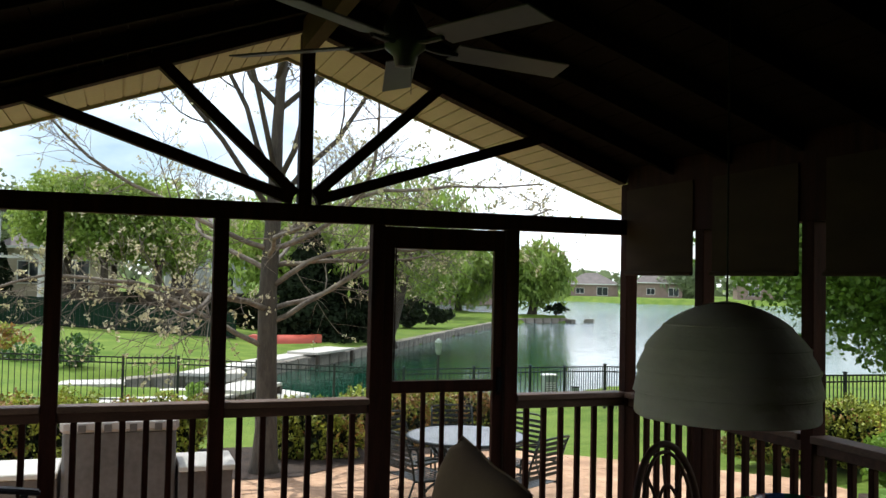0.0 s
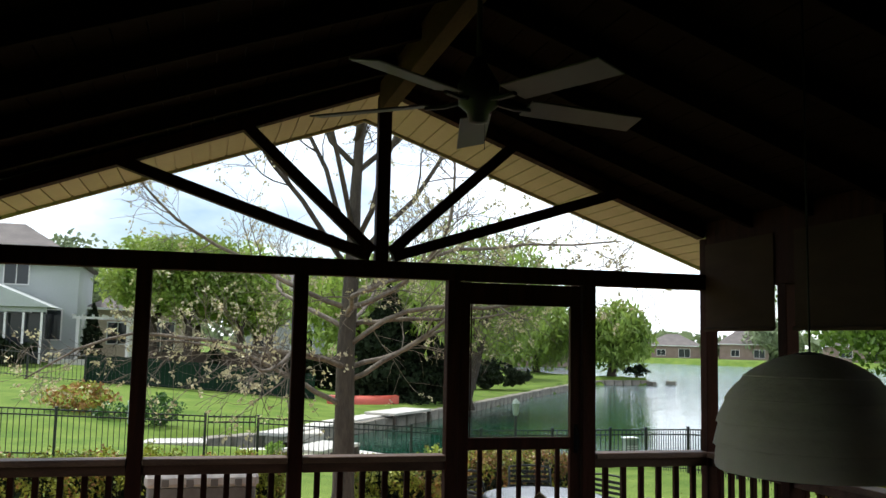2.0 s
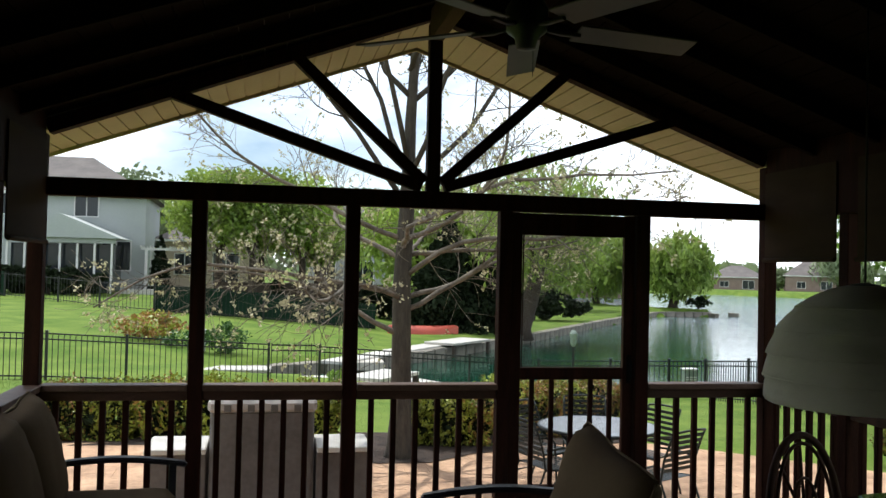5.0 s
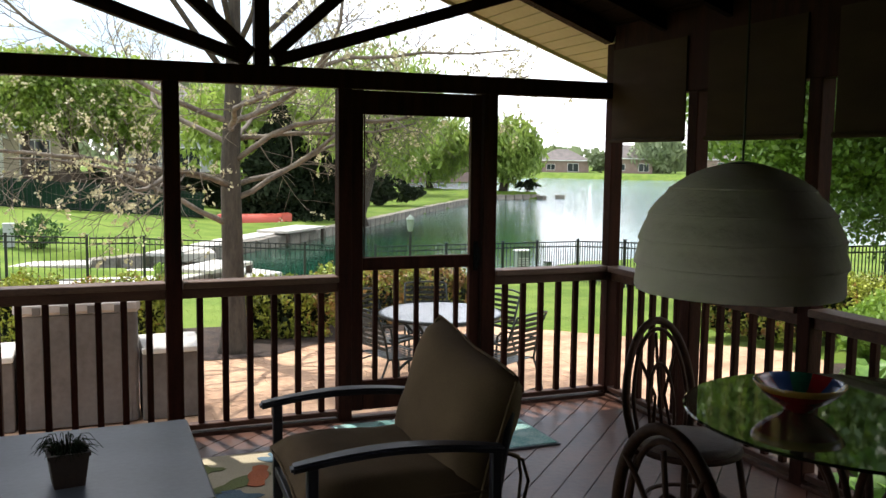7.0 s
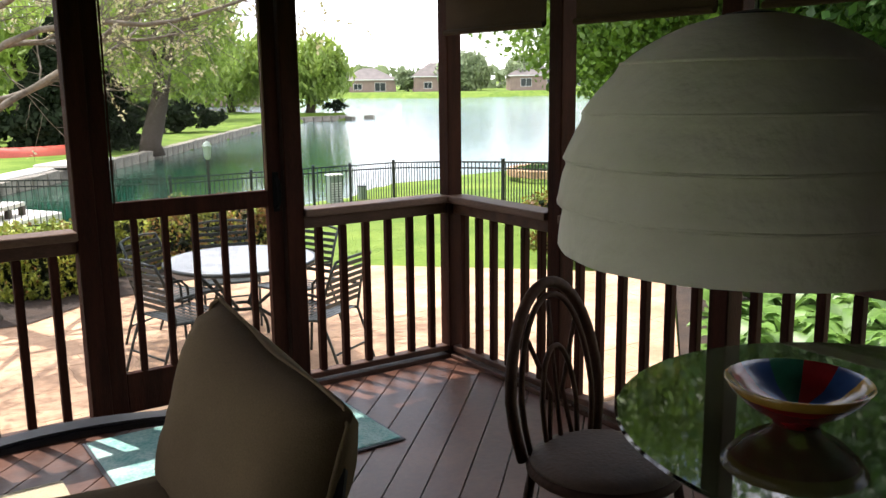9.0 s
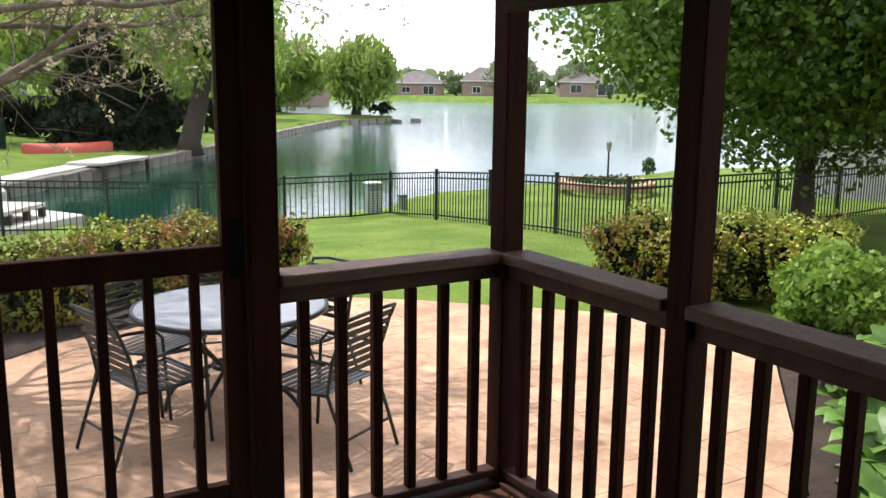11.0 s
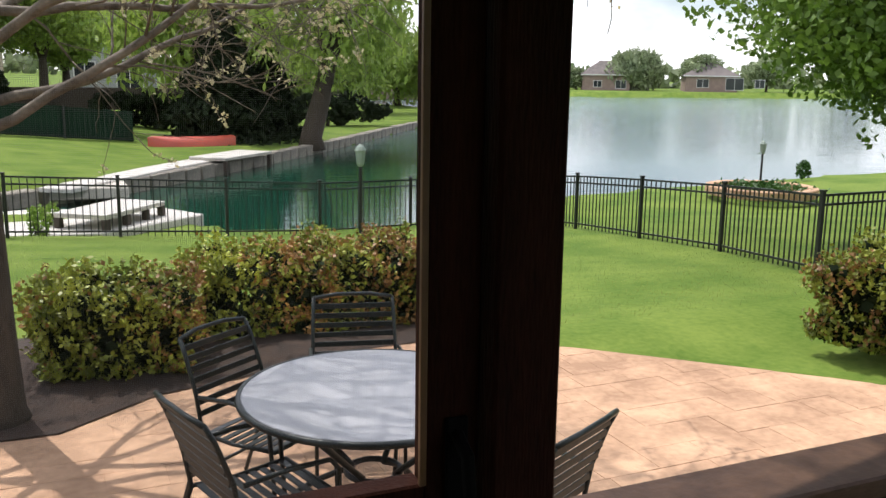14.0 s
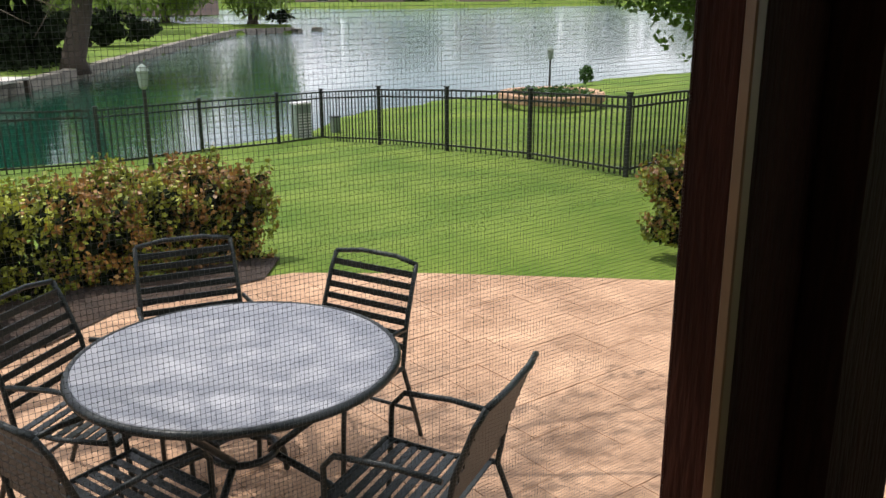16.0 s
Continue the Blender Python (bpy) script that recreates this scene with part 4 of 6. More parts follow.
def shrub(at, radii, material, label, seed, name="shrub", n=900, size=0.055, z=None):
    rng = np.random.default_rng(seed)
    z = ground_z(*at) if z is None else z
    ob = thing(name, at=(at[0], at[1], z), label=label, category="shrub")
    bm = bmesh.new()
    for i in range(7):
        a = i * 0.9
        tube(bm, [(0.04 * math.cos(a), 0.04 * math.sin(a), -0.02), (radii[0] * 0.5 * math.cos(a), radii[1] * 0.5 * math.sin(a), radii[2] * 1.3)], [0.012, 0.005], 5)
    part("stem", bm, M_DARKBARK, ob, kind="stuff")
    p = rng.normal(size=(n, 3))
    p /= np.linalg.norm(p, axis=1, keepdims=True)
    lump = 1 + 0.16 * np.sin(p[:, 0] * 6 + seed) + 0.13 * np.cos(p[:, 1] * 7 + p[:, 2] * 5) + rng.normal(0, 0.06, n)
    p = p * lump[:, None] * (rng.uniform(0.3, 1, (n, 1)) ** 0.25)
    p = p * radii + [0, 0, radii[2] * 1.02]
    mats = material if isinstance(material, tuple) else (material,)
    v, f = leaf_cloud(p, size, rng)
    raw("leaves", v.tolist(), f, mats, ob, "stuff", indices=rng.choice(len(mats), n, p=[0.62, 0.38]) if len(mats) > 1 else None)
    return ob

def boxy_hedge(at, half, h, seed, label, rz=0.0, n=11000):
    """A loosely clipped hedge bush: leafy skin over dark twigs, greener on one part than another."""
    rng = np.random.default_rng(seed)
    ob = thing("hedge_bush", at=(at[0], at[1], ground_z(*at) if at[1] > 6.2 else -0.58), rz=rz, label=label, category="hedge", group="patio hedge bushes")
    bm = bmesh.new()
    for i in range(26):
        x, y = rng.uniform(-half[0], half[0]) * 0.6, rng.uniform(-half[1], half[1]) * 0.6
        tube(bm, [(x * 0.5, y * 0.5, -0.02), (x, y, h * 0.5), (x * 1.3, y * 1.3, h * 0.93)], [0.012, 0.008, 0.004], 4)
    part("stem", bm, M_DARKBARK, ob, kind="stuff")
    def skin(p, depth, noise_):
        k = np.abs(p).max(1, keepdims=True)
        p = p / k * (1 - np.abs(rng.normal(0, depth, (len(p), 1))))
        q = np.sign(p) * np.abs(p) ** 0.85
        nz = 0.10 * np.sin(q[:, 0] * 4.3 + seed) * np.cos(q[:, 1] * 3.7) + 0.07 * np.sin(q[:, 2] * 6 + q[:, 0] * 8)
        r = 1 + nz[:, None] + rng.normal(0, noise_, (len(p), 1))
        return np.stack([q[:, 0] * half[0] * r[:, 0] * (0.86 + 0.14 * (q[:, 2] > -0.3)), q[:, 1] * half[1] * r[:, 0], (q[:, 2] * 0.5 + 0.52) * h * (1 + nz * 0.8)], 1)
    shoots = skin(rng.uniform(-1, 1, (n // 9, 3)), 0.10, 0.03)
    out = shoots - [0, 0, h * 0.35]
    out /= np.linalg.norm(out, axis=1, keepdims=True)
    along = out * 0.6 + [0, 0, 0.8] + rng.normal(0, 0.25, shoots.shape)
    f_ = rng.uniform(-0.09, 0.06, (len(shoots), 13, 1))
    pts = (shoots[:, None, :] + along[:, None, :] * f_ + rng.normal(0, 0.014, (len(shoots), 13, 3))).reshape(-1, 3)
    tip = np.repeat(rng.uniform(0, 1, len(shoots)), 13) + f_.reshape(-1) * 5
    sel = (pts[:, 2] > 0.05) & (pts[:, 2] < h * 1.25)
    pts, tip = pts[sel], tip[sel]
    bronze = (np.sin(pts[:, 0] * 3.1 + seed) * 0.5 + tip + rng.normal(0, 0.3, len(pts))) > (0.85 if seed in (42, 43, 44, 45) else 1.2)
    v, f = leaf_cloud(pts, 0.029, rng)
    raw("leaves", v.tolist(), f, (M_HEDGE, M_HEDGER), ob, "stuff", indices=bronze.astype(int))
    # core of near-black leaves paints the shade deep inside the bush
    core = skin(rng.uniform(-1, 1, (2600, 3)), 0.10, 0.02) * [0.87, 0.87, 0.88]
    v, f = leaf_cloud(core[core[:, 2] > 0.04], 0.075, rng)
    raw("inner_leaves", v.tolist(), f, M_CONIFER, ob, "stuff", "inner leaves coloured near-black for the shade inside the bush")

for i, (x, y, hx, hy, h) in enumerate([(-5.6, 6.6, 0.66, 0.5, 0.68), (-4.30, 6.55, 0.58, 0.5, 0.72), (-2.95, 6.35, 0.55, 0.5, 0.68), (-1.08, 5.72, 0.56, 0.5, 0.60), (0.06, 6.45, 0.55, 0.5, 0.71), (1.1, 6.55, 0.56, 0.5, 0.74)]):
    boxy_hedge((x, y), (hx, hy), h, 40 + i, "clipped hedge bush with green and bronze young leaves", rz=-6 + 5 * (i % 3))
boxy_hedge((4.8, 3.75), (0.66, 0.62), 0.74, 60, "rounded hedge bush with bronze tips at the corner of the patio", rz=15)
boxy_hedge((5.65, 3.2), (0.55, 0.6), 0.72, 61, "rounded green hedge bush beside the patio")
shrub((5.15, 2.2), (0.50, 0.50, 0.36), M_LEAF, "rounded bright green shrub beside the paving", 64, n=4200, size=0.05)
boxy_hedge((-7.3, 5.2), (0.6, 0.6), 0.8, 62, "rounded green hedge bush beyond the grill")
# mulch bed under the hedge; its front on the paving also paints shade
bm = bmesh.new()
pl = [(-6.3, 5.75), (-4.5, 5.68), (-3.0, 5.25), (-2.15, 4.4), (-1.5, 4.4), (-0.9, 4.85), (-0.3, 5.0), (0.2, 5.3), (1.25, 5.33), (1.7, 5.95), (1.75, 6.9), (0.5, 7.1), (-3, 7.15), (-6.3, 7.1)]
vs = [bm.verts.new((x, y, max(ground_z(x, y) + 0.028, -0.549 if y < 5.72 and x < 1.3 else -2.0))) for x, y in pl]
c = bm.verts.new((-2, 6.2, -0.53))
for a, b in zip(vs, vs[1:] + vs[:1]):
    bm.faces.new((a, b, c))
tagged(part("mulch_bed", bm, M_MULCH), "dark brown mulch bed under the hedge, its front painting shade", "mulch", kind="structure")

shrub((-7.0, 23.6), (1.0, 0.7, 0.42), (M_HEDGER, M_HEDGE), "wide reddish shrub in the neighbouring lawn", 70, n=1200, size=0.09)
shrub((-4.6, 21.6), (0.55, 0.55, 0.45), M_LEAFD, "dark rounded clipped bush in the neighbouring lawn", 71, n=900, size=0.07)
shrub((-5.9, 22.6), (0.8, 0.4, 0.22), M_LEAFD, "low green planting between two shrubs", 72, n=500, size=0.07)
shrub((19.45, 19.4), (0.2, 0.2, 0.25), M_LEAFD, "small clipped green shrub on the lawn beyond the fence", 73, n=400, size=0.07, z=-1.38)
shrub((-1.75, 15.95), (0.2, 0.2, 0.28), M_LEAF, "tuft of tall green grass beside the landing", 74, n=250, size=0.06, z=-1.4)
shrub((-1.6, 17.2), (0.28, 0.2, 0.2), M_LEAF, "yellow-green plant on the landing", 75, n=250, size=0.06, z=-1.36)

def canoe():
    ob = thing("canoe", at=(3.35, 33.2, ground_z(3.35, 33.2) + 0.08), rz=2, label="upturned faded red canoe lying on the grass of the far bank", category="canoe")
    L, verts, faces, S, R = 3.2, [], [], 18, 12
    for i in range(S + 1):
        u = -1 + 2 * i / S
        w = 0.40 * (1 - abs(u) ** 2.4) + 0.012
        hh = 0.42 + 0.06 * abs(u) ** 3
        for j in range(R + 1):
            a = math.pi * j / R
            verts.append((u * L / 2, w * math.cos(a), hh * math.sin(a) ** 0.8 * (0.95 if abs(u) < 0.95 else 0.8)))
    for i in range(S):
        for j in range(R):
            k = i * (R + 1) + j
            faces.append((k, k + 1, k + R + 2, k + R + 1))
    raw("hull", verts, faces, M_CANOE, ob, smooth=True)
    bm = bmesh.new()
    for s in (-1, 1):
        tube(bm, [((-1 + 2 * i / S) * L / 2, s * (0.40 * (1 - abs(-1 + 2 * i / S) ** 2.4) + 0.02), 0.012) for i in range(S + 1)], 0.018, 6)
    part("gunwale", bm, M_CANOE, ob)
canoe()

# utility boxes, lamp post, planter
ub = thing("utility_box", at=(7.45, 16.0, ground_z(7.4, 15.9)), label="grey-green louvred utility cabinet just outside the garden fence", category="utility box")
part("cabinet", solid(-0.17, -0.13, -0.2, 0.17, 0.13, 0.78, 0.015), M_UTIL, ub)
part("lid", solid(-0.19, -0.15, 0.782, 0.19, 0.15, 0.82, 0.012), M_WHITE, ub)
for i in range(9):
    part("louvre", solid(-0.15, -0.142, 0.1 + i * 0.06, 0.15, -0.131, 0.13 + i * 0.06, 0.003), M_WHITE, ub)
ub = thing("utility_box", at=(8.25, 16.0, ground_z(8.1, 15.7)), label="small dark green utility post beside the cabinet", category="utility box")
part("cabinet", solid(-0.09, -0.08, 0, 0.09, 0.08, 0.42, 0.012), M_UTIL, ub)
part("lid", solid(-0.10, -0.09, 0.42, 0.10, 0.09, 0.45, 0.01), M_FENCE, ub)

def lamp_post(at, h, label):
    z = ground_z(*at)
    ob = thing("lamp_post", at=(at[0], at[1], z), label=label, category="street lamp")
    bm = bmesh.new()
    tube(bm, [(0, 0, -0.1), (0, 0, 0.25), (0, 0, 0.26), (0, 0, h - 0.3)], [0.05, 0.05, 0.032, 0.028], 10)
    part("pole", bm, M_FENCE, ob)
    bm = bmesh.new()
    lathe(bm, [(0.03, h - 0.30), (0.06, h - 0.26), (0.065, h - 0.25), (0.085, h - 0.05), (0.10, h - 0.04), (0.06, h + 0.02), (0.01, h + 0.06)], 8)
    part("lantern", bm, M_UTIL, ob, "frosted grey lantern")
lamp_post((3.02, 12.48), 1.62, "black lamp post with a grey lantern on the lawn")
lamp_post((15.9, 17.4), 1.45, "slim black lamp post with a grey lantern beyond the fence")

planter = thing("round_planter", at=(14.9, 16.3, -1.27), label="low round stone planter ring with small green plants", category="planter")
for i in range(28):
    a = 2 * math.pi * i / 28
    bm = bmesh.new()
    box(bm, 1.12, -0.14, -0.05, 1.36, 0.14, 0.17, 0.02, pose(0, 0, 0, 0, 0, math.degrees(a)))
    part("stone", bm, M_PATIO, planter)
rng = np.random.default_rng(8)
v, f = leaf_cloud(np.stack([rng.normal(0, 0.45, 700), rng.normal(0, 0.45, 700), 0.10 + np.abs(rng.normal(0, 0.07, 700))], 1), 0.08, rng)
raw("ground_cover", v.tolist(), f, M_LEAFD, planter, "stuff", "low green plants")
planter = thing("round_planter", at=(10.6, 7.4, ground_z(10.6, 7.4)), label="low round stone ring on the grass outside the fence", category="planter")
for i in range(20):
    a = 2 * math.pi * i / 20
    bm = bmesh.new()
    box(bm, 0.85, -0.14, -0.05, 1.1, 0.14, 0.15, 0.02, pose(0, 0, 0, 0, 0, math.degrees(a)))
    part("stone", bm, M_PATIO, planter)

# leafy tree at the side of the garden
crown_tree("tree", (11.3, 7.2), 1.5, 0.19, (5.2, 4.6, 4.2), 5.0, M_GARDEN, "leafy green garden tree with low spreading branches beside the fence", 51, 400, 540, 0.080, M_DARKBARK, 22, (0.1, 0.1), clump_r=0.17)
crown_tree("tree", (9.5, -0.5), 2.4, 0.17, (3.4, 3.4, 2.8), 4.3, M_LEAFD, "dense dark green tree in the side garden", 52, 130, 260, 0.10, M_DARKBARK, 12, clump_r=0.24)
crown_tree("tree", (9.3, 2.0), 2.6, 0.17, (2.9, 2.7, 2.8), 4.6, M_LEAFD, "tall green tree beside the side garden fence", 53, 110, 240, 0.10, M_DARKBARK, 12, clump_r=0.24)

# broad-leaved ground plants by the patio's edge
def hosta(x, y, seed):
    rng = np.random.default_rng(seed)
    ob = thing("hosta", at=(x, y, ground_z(x, y) + 0.0), rz=rng.uniform(0, 360), label="broad-leaved bright green plant at the edge of the patio", category="plant", group="broad-leaved plants")
    for i in range(16):
        a, ln, tilt = i * 2.4, rng.uniform(0.17, 0.30), rng.uniform(0.2, 0.9)
        bm = bmesh.new()
        prof = [(0, 0.012), (0.3, 0.075), (0.6, 0.09), (0.85, 0.055), (1.0, 0.004)]
        rows_ = []
        for u, w in prof:
            r = 0.05 + ln * u
            z = 0.10 + ln * tilt * math.sin(u * 2.2)
            rows_.append([bm.verts.new((r * math.cos(a) - s * w * math.sin(a), r * math.sin(a) + s * w * math.cos(a), z + abs(s) * 0.012)) for s in (-1, 0, 1)])
        for p, q in zip(rows_, rows_[1:]):
            for k in range(2):
                bm.faces.new((p[k], p[k + 1], q[k + 1], q[k]))
        tube(bm, [(0, 0, 0), (0.05 * math.cos(a), 0.05 * math.sin(a), 0.10)], 0.006, 4)
        part("leaf", bm, M_HOSTA, ob, smooth=True)
k = 0
for row, (off, count) in enumerate(((0.42, 9), (0.82, 10), (1.24, 11), (1.68, 11), (2.15, 10))):
    for j in range(count):
        k += 1
        u = -1.6 + 0.43 * j + 0.2 * (row % 2)
        x, y = 2.05 + 0.733 * u + 0.68 * off, 0.12 + 0.68 * u - 0.733 * off
        if x > 0.75 and not (y > 1.2 and row > 2):
            hosta(x + 0.06 * math.sin(k * 3), y + 0.06 * math.cos(k * 5), 200 + k)
bm = bmesh.new()
bed = [bm.verts.new((x, y, -0.585)) for x, y in ((0.35, 0.11), (2.06, 0.11), (4.35, 2.2), (5.3, 1.9), (4.6, -0.4), (3.6, -2.2), (0.35, -2.4))]
bm.faces.new(bed)
ret = bmesh.ops.extrude_face_region(bm, geom=bm.faces[:])
bmesh.ops.translate(bm, vec=(0, 0, -0.12), verts=[e for e in ret["geom"] if isinstance(e, bmesh.types.BMVert)])
bmesh.ops.recalc_face_normals(bm, faces=bm.faces)
tagged(part("planting_bed", bm, M_MULCH), "dark brown mulch bed planted with broad-leaved plants", "mulch", kind="structure")

# ---------------- far houses ----------------
def house(at, rz, w, d, eave, rise, wall, label, windows=(), porch=None):
    z = ground_z(*at)
    ob = thing("house", at=(at[0], at[1], z), rz=rz, label=label, category="house")
    part("wall", solid(0, 0, -0.5, w, d, eave, 0), wall, ob)
    bm = bmesh.new()
    o = 0.45
    hip = min(w / 2, d / 2) * 0.8
    lo = [bm.verts.new(p) for p in ((-o, -o, eave + 0.01), (w + o, -o, eave + 0.01), (w + o, d + o, eave + 0.01), (-o, d + o, eave + 0.01))]
    hi = [bm.verts.new(p) for p in ((hip, d / 2, eave + rise), (w - hip, d / 2, eave + rise))]
    bm.faces.new((lo[0], lo[1], hi[1], hi[0])), bm.faces.new((lo[1], lo[2], hi[1])), bm.faces.new((lo[2], lo[3], hi[0], hi[1])), bm.faces.new((lo[3], lo[0], hi[0])), bm.faces.new(lo[::-1])
    part("roof", bm, M_ROOF, ob)
    for s, (x0, x1) in enumerate(((-o, w + o),)):
        part("gutter", solid(x0, -o - 0.08, eave - 0.12, x1, -o - 0.001, eave + 0.03, 0), M_WHITE, ob)
    for x, z0, ww, hh in windows:
        win = part("window", solid(x - 0.07, -0.06, z0 - 0.07, x + ww + 0.07, -0.002, z0 + hh + 0.07, 0), M_WHITE, ob)
        part("pane", solid(x, -0.075, z0, x + ww / 2 - 0.03, -0.061, z0 + hh, 0), M_DGLASS, win)
        part("pane", solid(x + ww / 2 + 0.03, -0.075, z0, x + ww, -0.061, z0 + hh, 0), M_DGLASS, win)
    return ob
house((-24.0, 47.0), 2, 13.6, 9, 5.1, 2.6, M_SIDING, "two-storey pale grey sided house with a hipped shingle roof", [(9.8, 3.9, 1.2, 1.1), (5.0, 3.9, 1.2, 1.1), (11.3, 0.9, 1.5, 1.6)])
sp = thing("screened_porch", at=(-16.6, 43.2, ground_z(-14, 43)), label="gabled grey screened porch on the back of the far house", category="porch")
for i in range(7):
    part("post", solid(i * 0.85 - 0.05, -0.05, 0, i * 0.85 + 0.05, 0.05, 2.6, 0), M_WHITE, sp)
# dark solid fills the porch, standing for its shaded interior
part("back_wall", solid(0.06, 0.5, 0, 5.0, 3.7, 2.55, 0), M_DGLASS, sp)
part("beam", solid(-0.15, -0.08, 2.6, 5.3, 0.08, 2.85, 0), M_SIDING, sp)
bm = bmesh.new()
g = [bm.verts.new(p) for p in ((-0.5, -0.3, 2.86), (5.6, -0.3, 2.86), (2.55, -0.3, 4.1), (-0.5, 3.7, 2.86), (5.6, 3.7, 2.86), (2.55, 3.7, 4.1))]
bm.faces.new((g[0], g[1], g[2])), bm.faces.new((g[3], g[5], g[4])), bm.faces.new((g[1], g[4], g[5], g[2])), bm.faces.new((g[0], g[2], g[5], g[3])), bm.faces.new((g[0], g[3], g[4], g[1]))
part("gable_roof", bm, M_SIDING, sp)
house((-10.4, 54.0), 0, 6.5, 7, 3.0, 1.8, M_TAN, "single-storey tan stucco house behind a pergola", [(1.0, 0.8, 1.2, 1.3), (3.4, 0.2, 1.6, 2.0)])
pg = thing("pergola", at=(-10.2, 46.5, ground_z(-9, 46.5)), label="white garden pergola on a terrace", category="pergola")
for x, y in ((0, 0), (2.6, 0), (0, 2.2), (2.6, 2.2)):
    part("post", solid(x - 0.08, y - 0.08, 0, x + 0.08, y + 0.08, 2.4, 0), M_WHITE, pg)
for i in range(7):
    part("slat", solid(-0.3 + i * 0.52, -0.4, 2.52, -0.24 + i * 0.52, 2.6, 2.64, 0), M_WHITE, pg)
for y in (0, 2.2):
    part("beam", solid(-0.3, y - 0.05, 2.40, 2.95, y + 0.05, 2.52, 0), M_WHITE, pg)
house((-0.6, 60.0), -2, 5.6, 8, 5.0, 2.2, M_GREYSIDE, "pale grey two-storey house seen between garden trees", [(0.7, 0.8, 1.2, 1.3), (3.2, 0.4, 1.5, 1.8), (0.8, 3.4, 1.0, 1.2), (3.5, 3.4, 1.0, 1.2)])
house((77.5, 147.5), -24, 9.5, 9, 2.3, 2.2, M_BRICKH, "long low brick house on the far shore", [(1.5, 0.5, 1.5, 1.0), (5.5, 0.2, 2, 1.5)])
house((88.2, 140.5), -30, 8.5, 8, 2.8, 2.6, M_BRICKH, "brick house with a hipped roof on the far shore", [(2, 0.6, 1.4, 1.1), (6, 0.4, 1.8, 1.4)])
house((103.5, 130.5), -33, 9, 9, 2.8, 2.4, M_BRICKH, "brick house among trees on the far shore", [(2, 0.8, 2, 1.4), (7, 0.4, 3, 2.0), (12, 0.8, 1.6, 1.4)])
house((32.0, 108.0), -10, 14, 9, 3.0, 2.8, M_BRICKH, "brick house behind the willow point", [(2, 0.8, 2, 1.4), (7, 0.4, 3, 2.0)])
side_house = house((17.8, 12.4), -90, 13.0, 9, 5.2, 2.4, M_GREYSIDE, "two-storey house with grey lap siding beyond the side garden", [(3.0, 0.9, 1.4, 1.4), (3.0, 3.6, 1.4, 1.2), (8.0, 3.6, 1.4, 1.2)])
for i in range(27):
    part("siding_board", solid(0.0, -0.022, -0.1 + i * 0.195, 13.0, -0.001, 0.07 + i * 0.195, 0), M_GREYSIDE, side_house)
tb = thing("garden_terrace", at=(-11.2, 44.2, ground_z(-9.5, 44.5)), label="low pale garden terrace with a dark retaining wall", category="terrace")
part("terrace_slab", solid(0, 0, -0.4, 5.0, 2.2, 0.25, 0), M_COUNTER, tb)
part("terrace_wall", solid(5.2, 0.6, -0.3, 17.0, 0.95, 0.75, 0), M_DARKBARK, tb)
crown_tree("far_hedge", (3.0, 42.5), 0.4, 0.1, (4.5, 0.8, 0.9), 0.8, M_CONIFER, "dark clipped hedge on the far bank", 91, 40, 60, 0.22, category="hedge", limbs=2)
crown_tree("far_hedge", (-14.2, 41.6), 0.4, 0.1, (3.6, 0.7, 0.7), 0.7, M_CONIFER, "dark low hedge below the screened porch", 92, 40, 60, 0.22, category="hedge", limbs=2)
crown_tree("far_hedge", (12.0, 45.0), 0.4, 0.1, (4.0, 0.8, 1.0), 0.9, M_CONIFER, "dark undergrowth below the willows", 94, 40, 60, 0.22, category="hedge", limbs=2)
bx = thing("garden_box", at=(-5.35, 21.8, ground_z(-5.3, 21.8)), label="small pale grey garden utility box beside a clipped bush", category="utility box")
part("cabinet", solid(-0.14, -0.12, 0, 0.14, 0.12, 0.62, 0.01), M_SIDING, bx)
part("lid", solid(-0.16, -0.14, 0.622, 0.16, 0.14, 0.66, 0.01), M_SIDING, bx)

# grass blades over the nearer lawn
rng = np.random.default_rng(61)
n = 170000
bx_ = rng.uniform(-9.0, 10.5, n)
by_ = -5.0 + 21.5 * rng.uniform(0, 1, n)
keep = ~((by_ < 7.15) & (bx_ < 1.9) & (bx_ > -6.4)) & ~inside(bx_, by_, [(p[0], p[1]) for p in PATIO]) & ~((by_ > 15.6) & (bx_ > -4.6) & (bx_ < 1.5))
keep &= ~((bx_ > -5.2) & (bx_ < 0.5) & (by_ < 0.2)) & ~((bx_ > 0.3) & (bx_ < 5.2) & (by_ < 0.2 + 0.92 * (bx_ - 2.0).clip(0, 9)) & (by_ > -2.5))
keep &= ~((bx_ > -8.0) & (bx_ < 5.3) & (by_ < 5.5))
bx_, by_ = bx_[keep], by_[keep]
n = len(bx_)
bz = land_height(bx_, by_) + 0.02 * np.sin(bx_ * 1.3) * np.cos(by_ * 0.9)
a = rng.uniform(0, 6.28, n)
hgt = rng.uniform(0.006, 0.022, n)
w = 0.006
p0 = np.stack([bx_ - w * np.cos(a), by_ - w * np.sin(a), bz - 0.02], 1)
p1 = np.stack([bx_ + w * np.cos(a), by_ + w * np.sin(a), bz - 0.02], 1)
p2 = np.stack([bx_ + rng.normal(0, 0.015, n), by_ + rng.normal(0, 0.015, n), bz + hgt], 1)
idx = np.arange(n)[:, None] * 3 + np.array([0, 1, 2])
M_BLADE = mat("grass_blade", (0.25, 0.28, 0.080), (0.09, 0.155, 0.03), 0.6, scale=0.7, fine=16, rand=0.3, bump=0, trans=0.3)
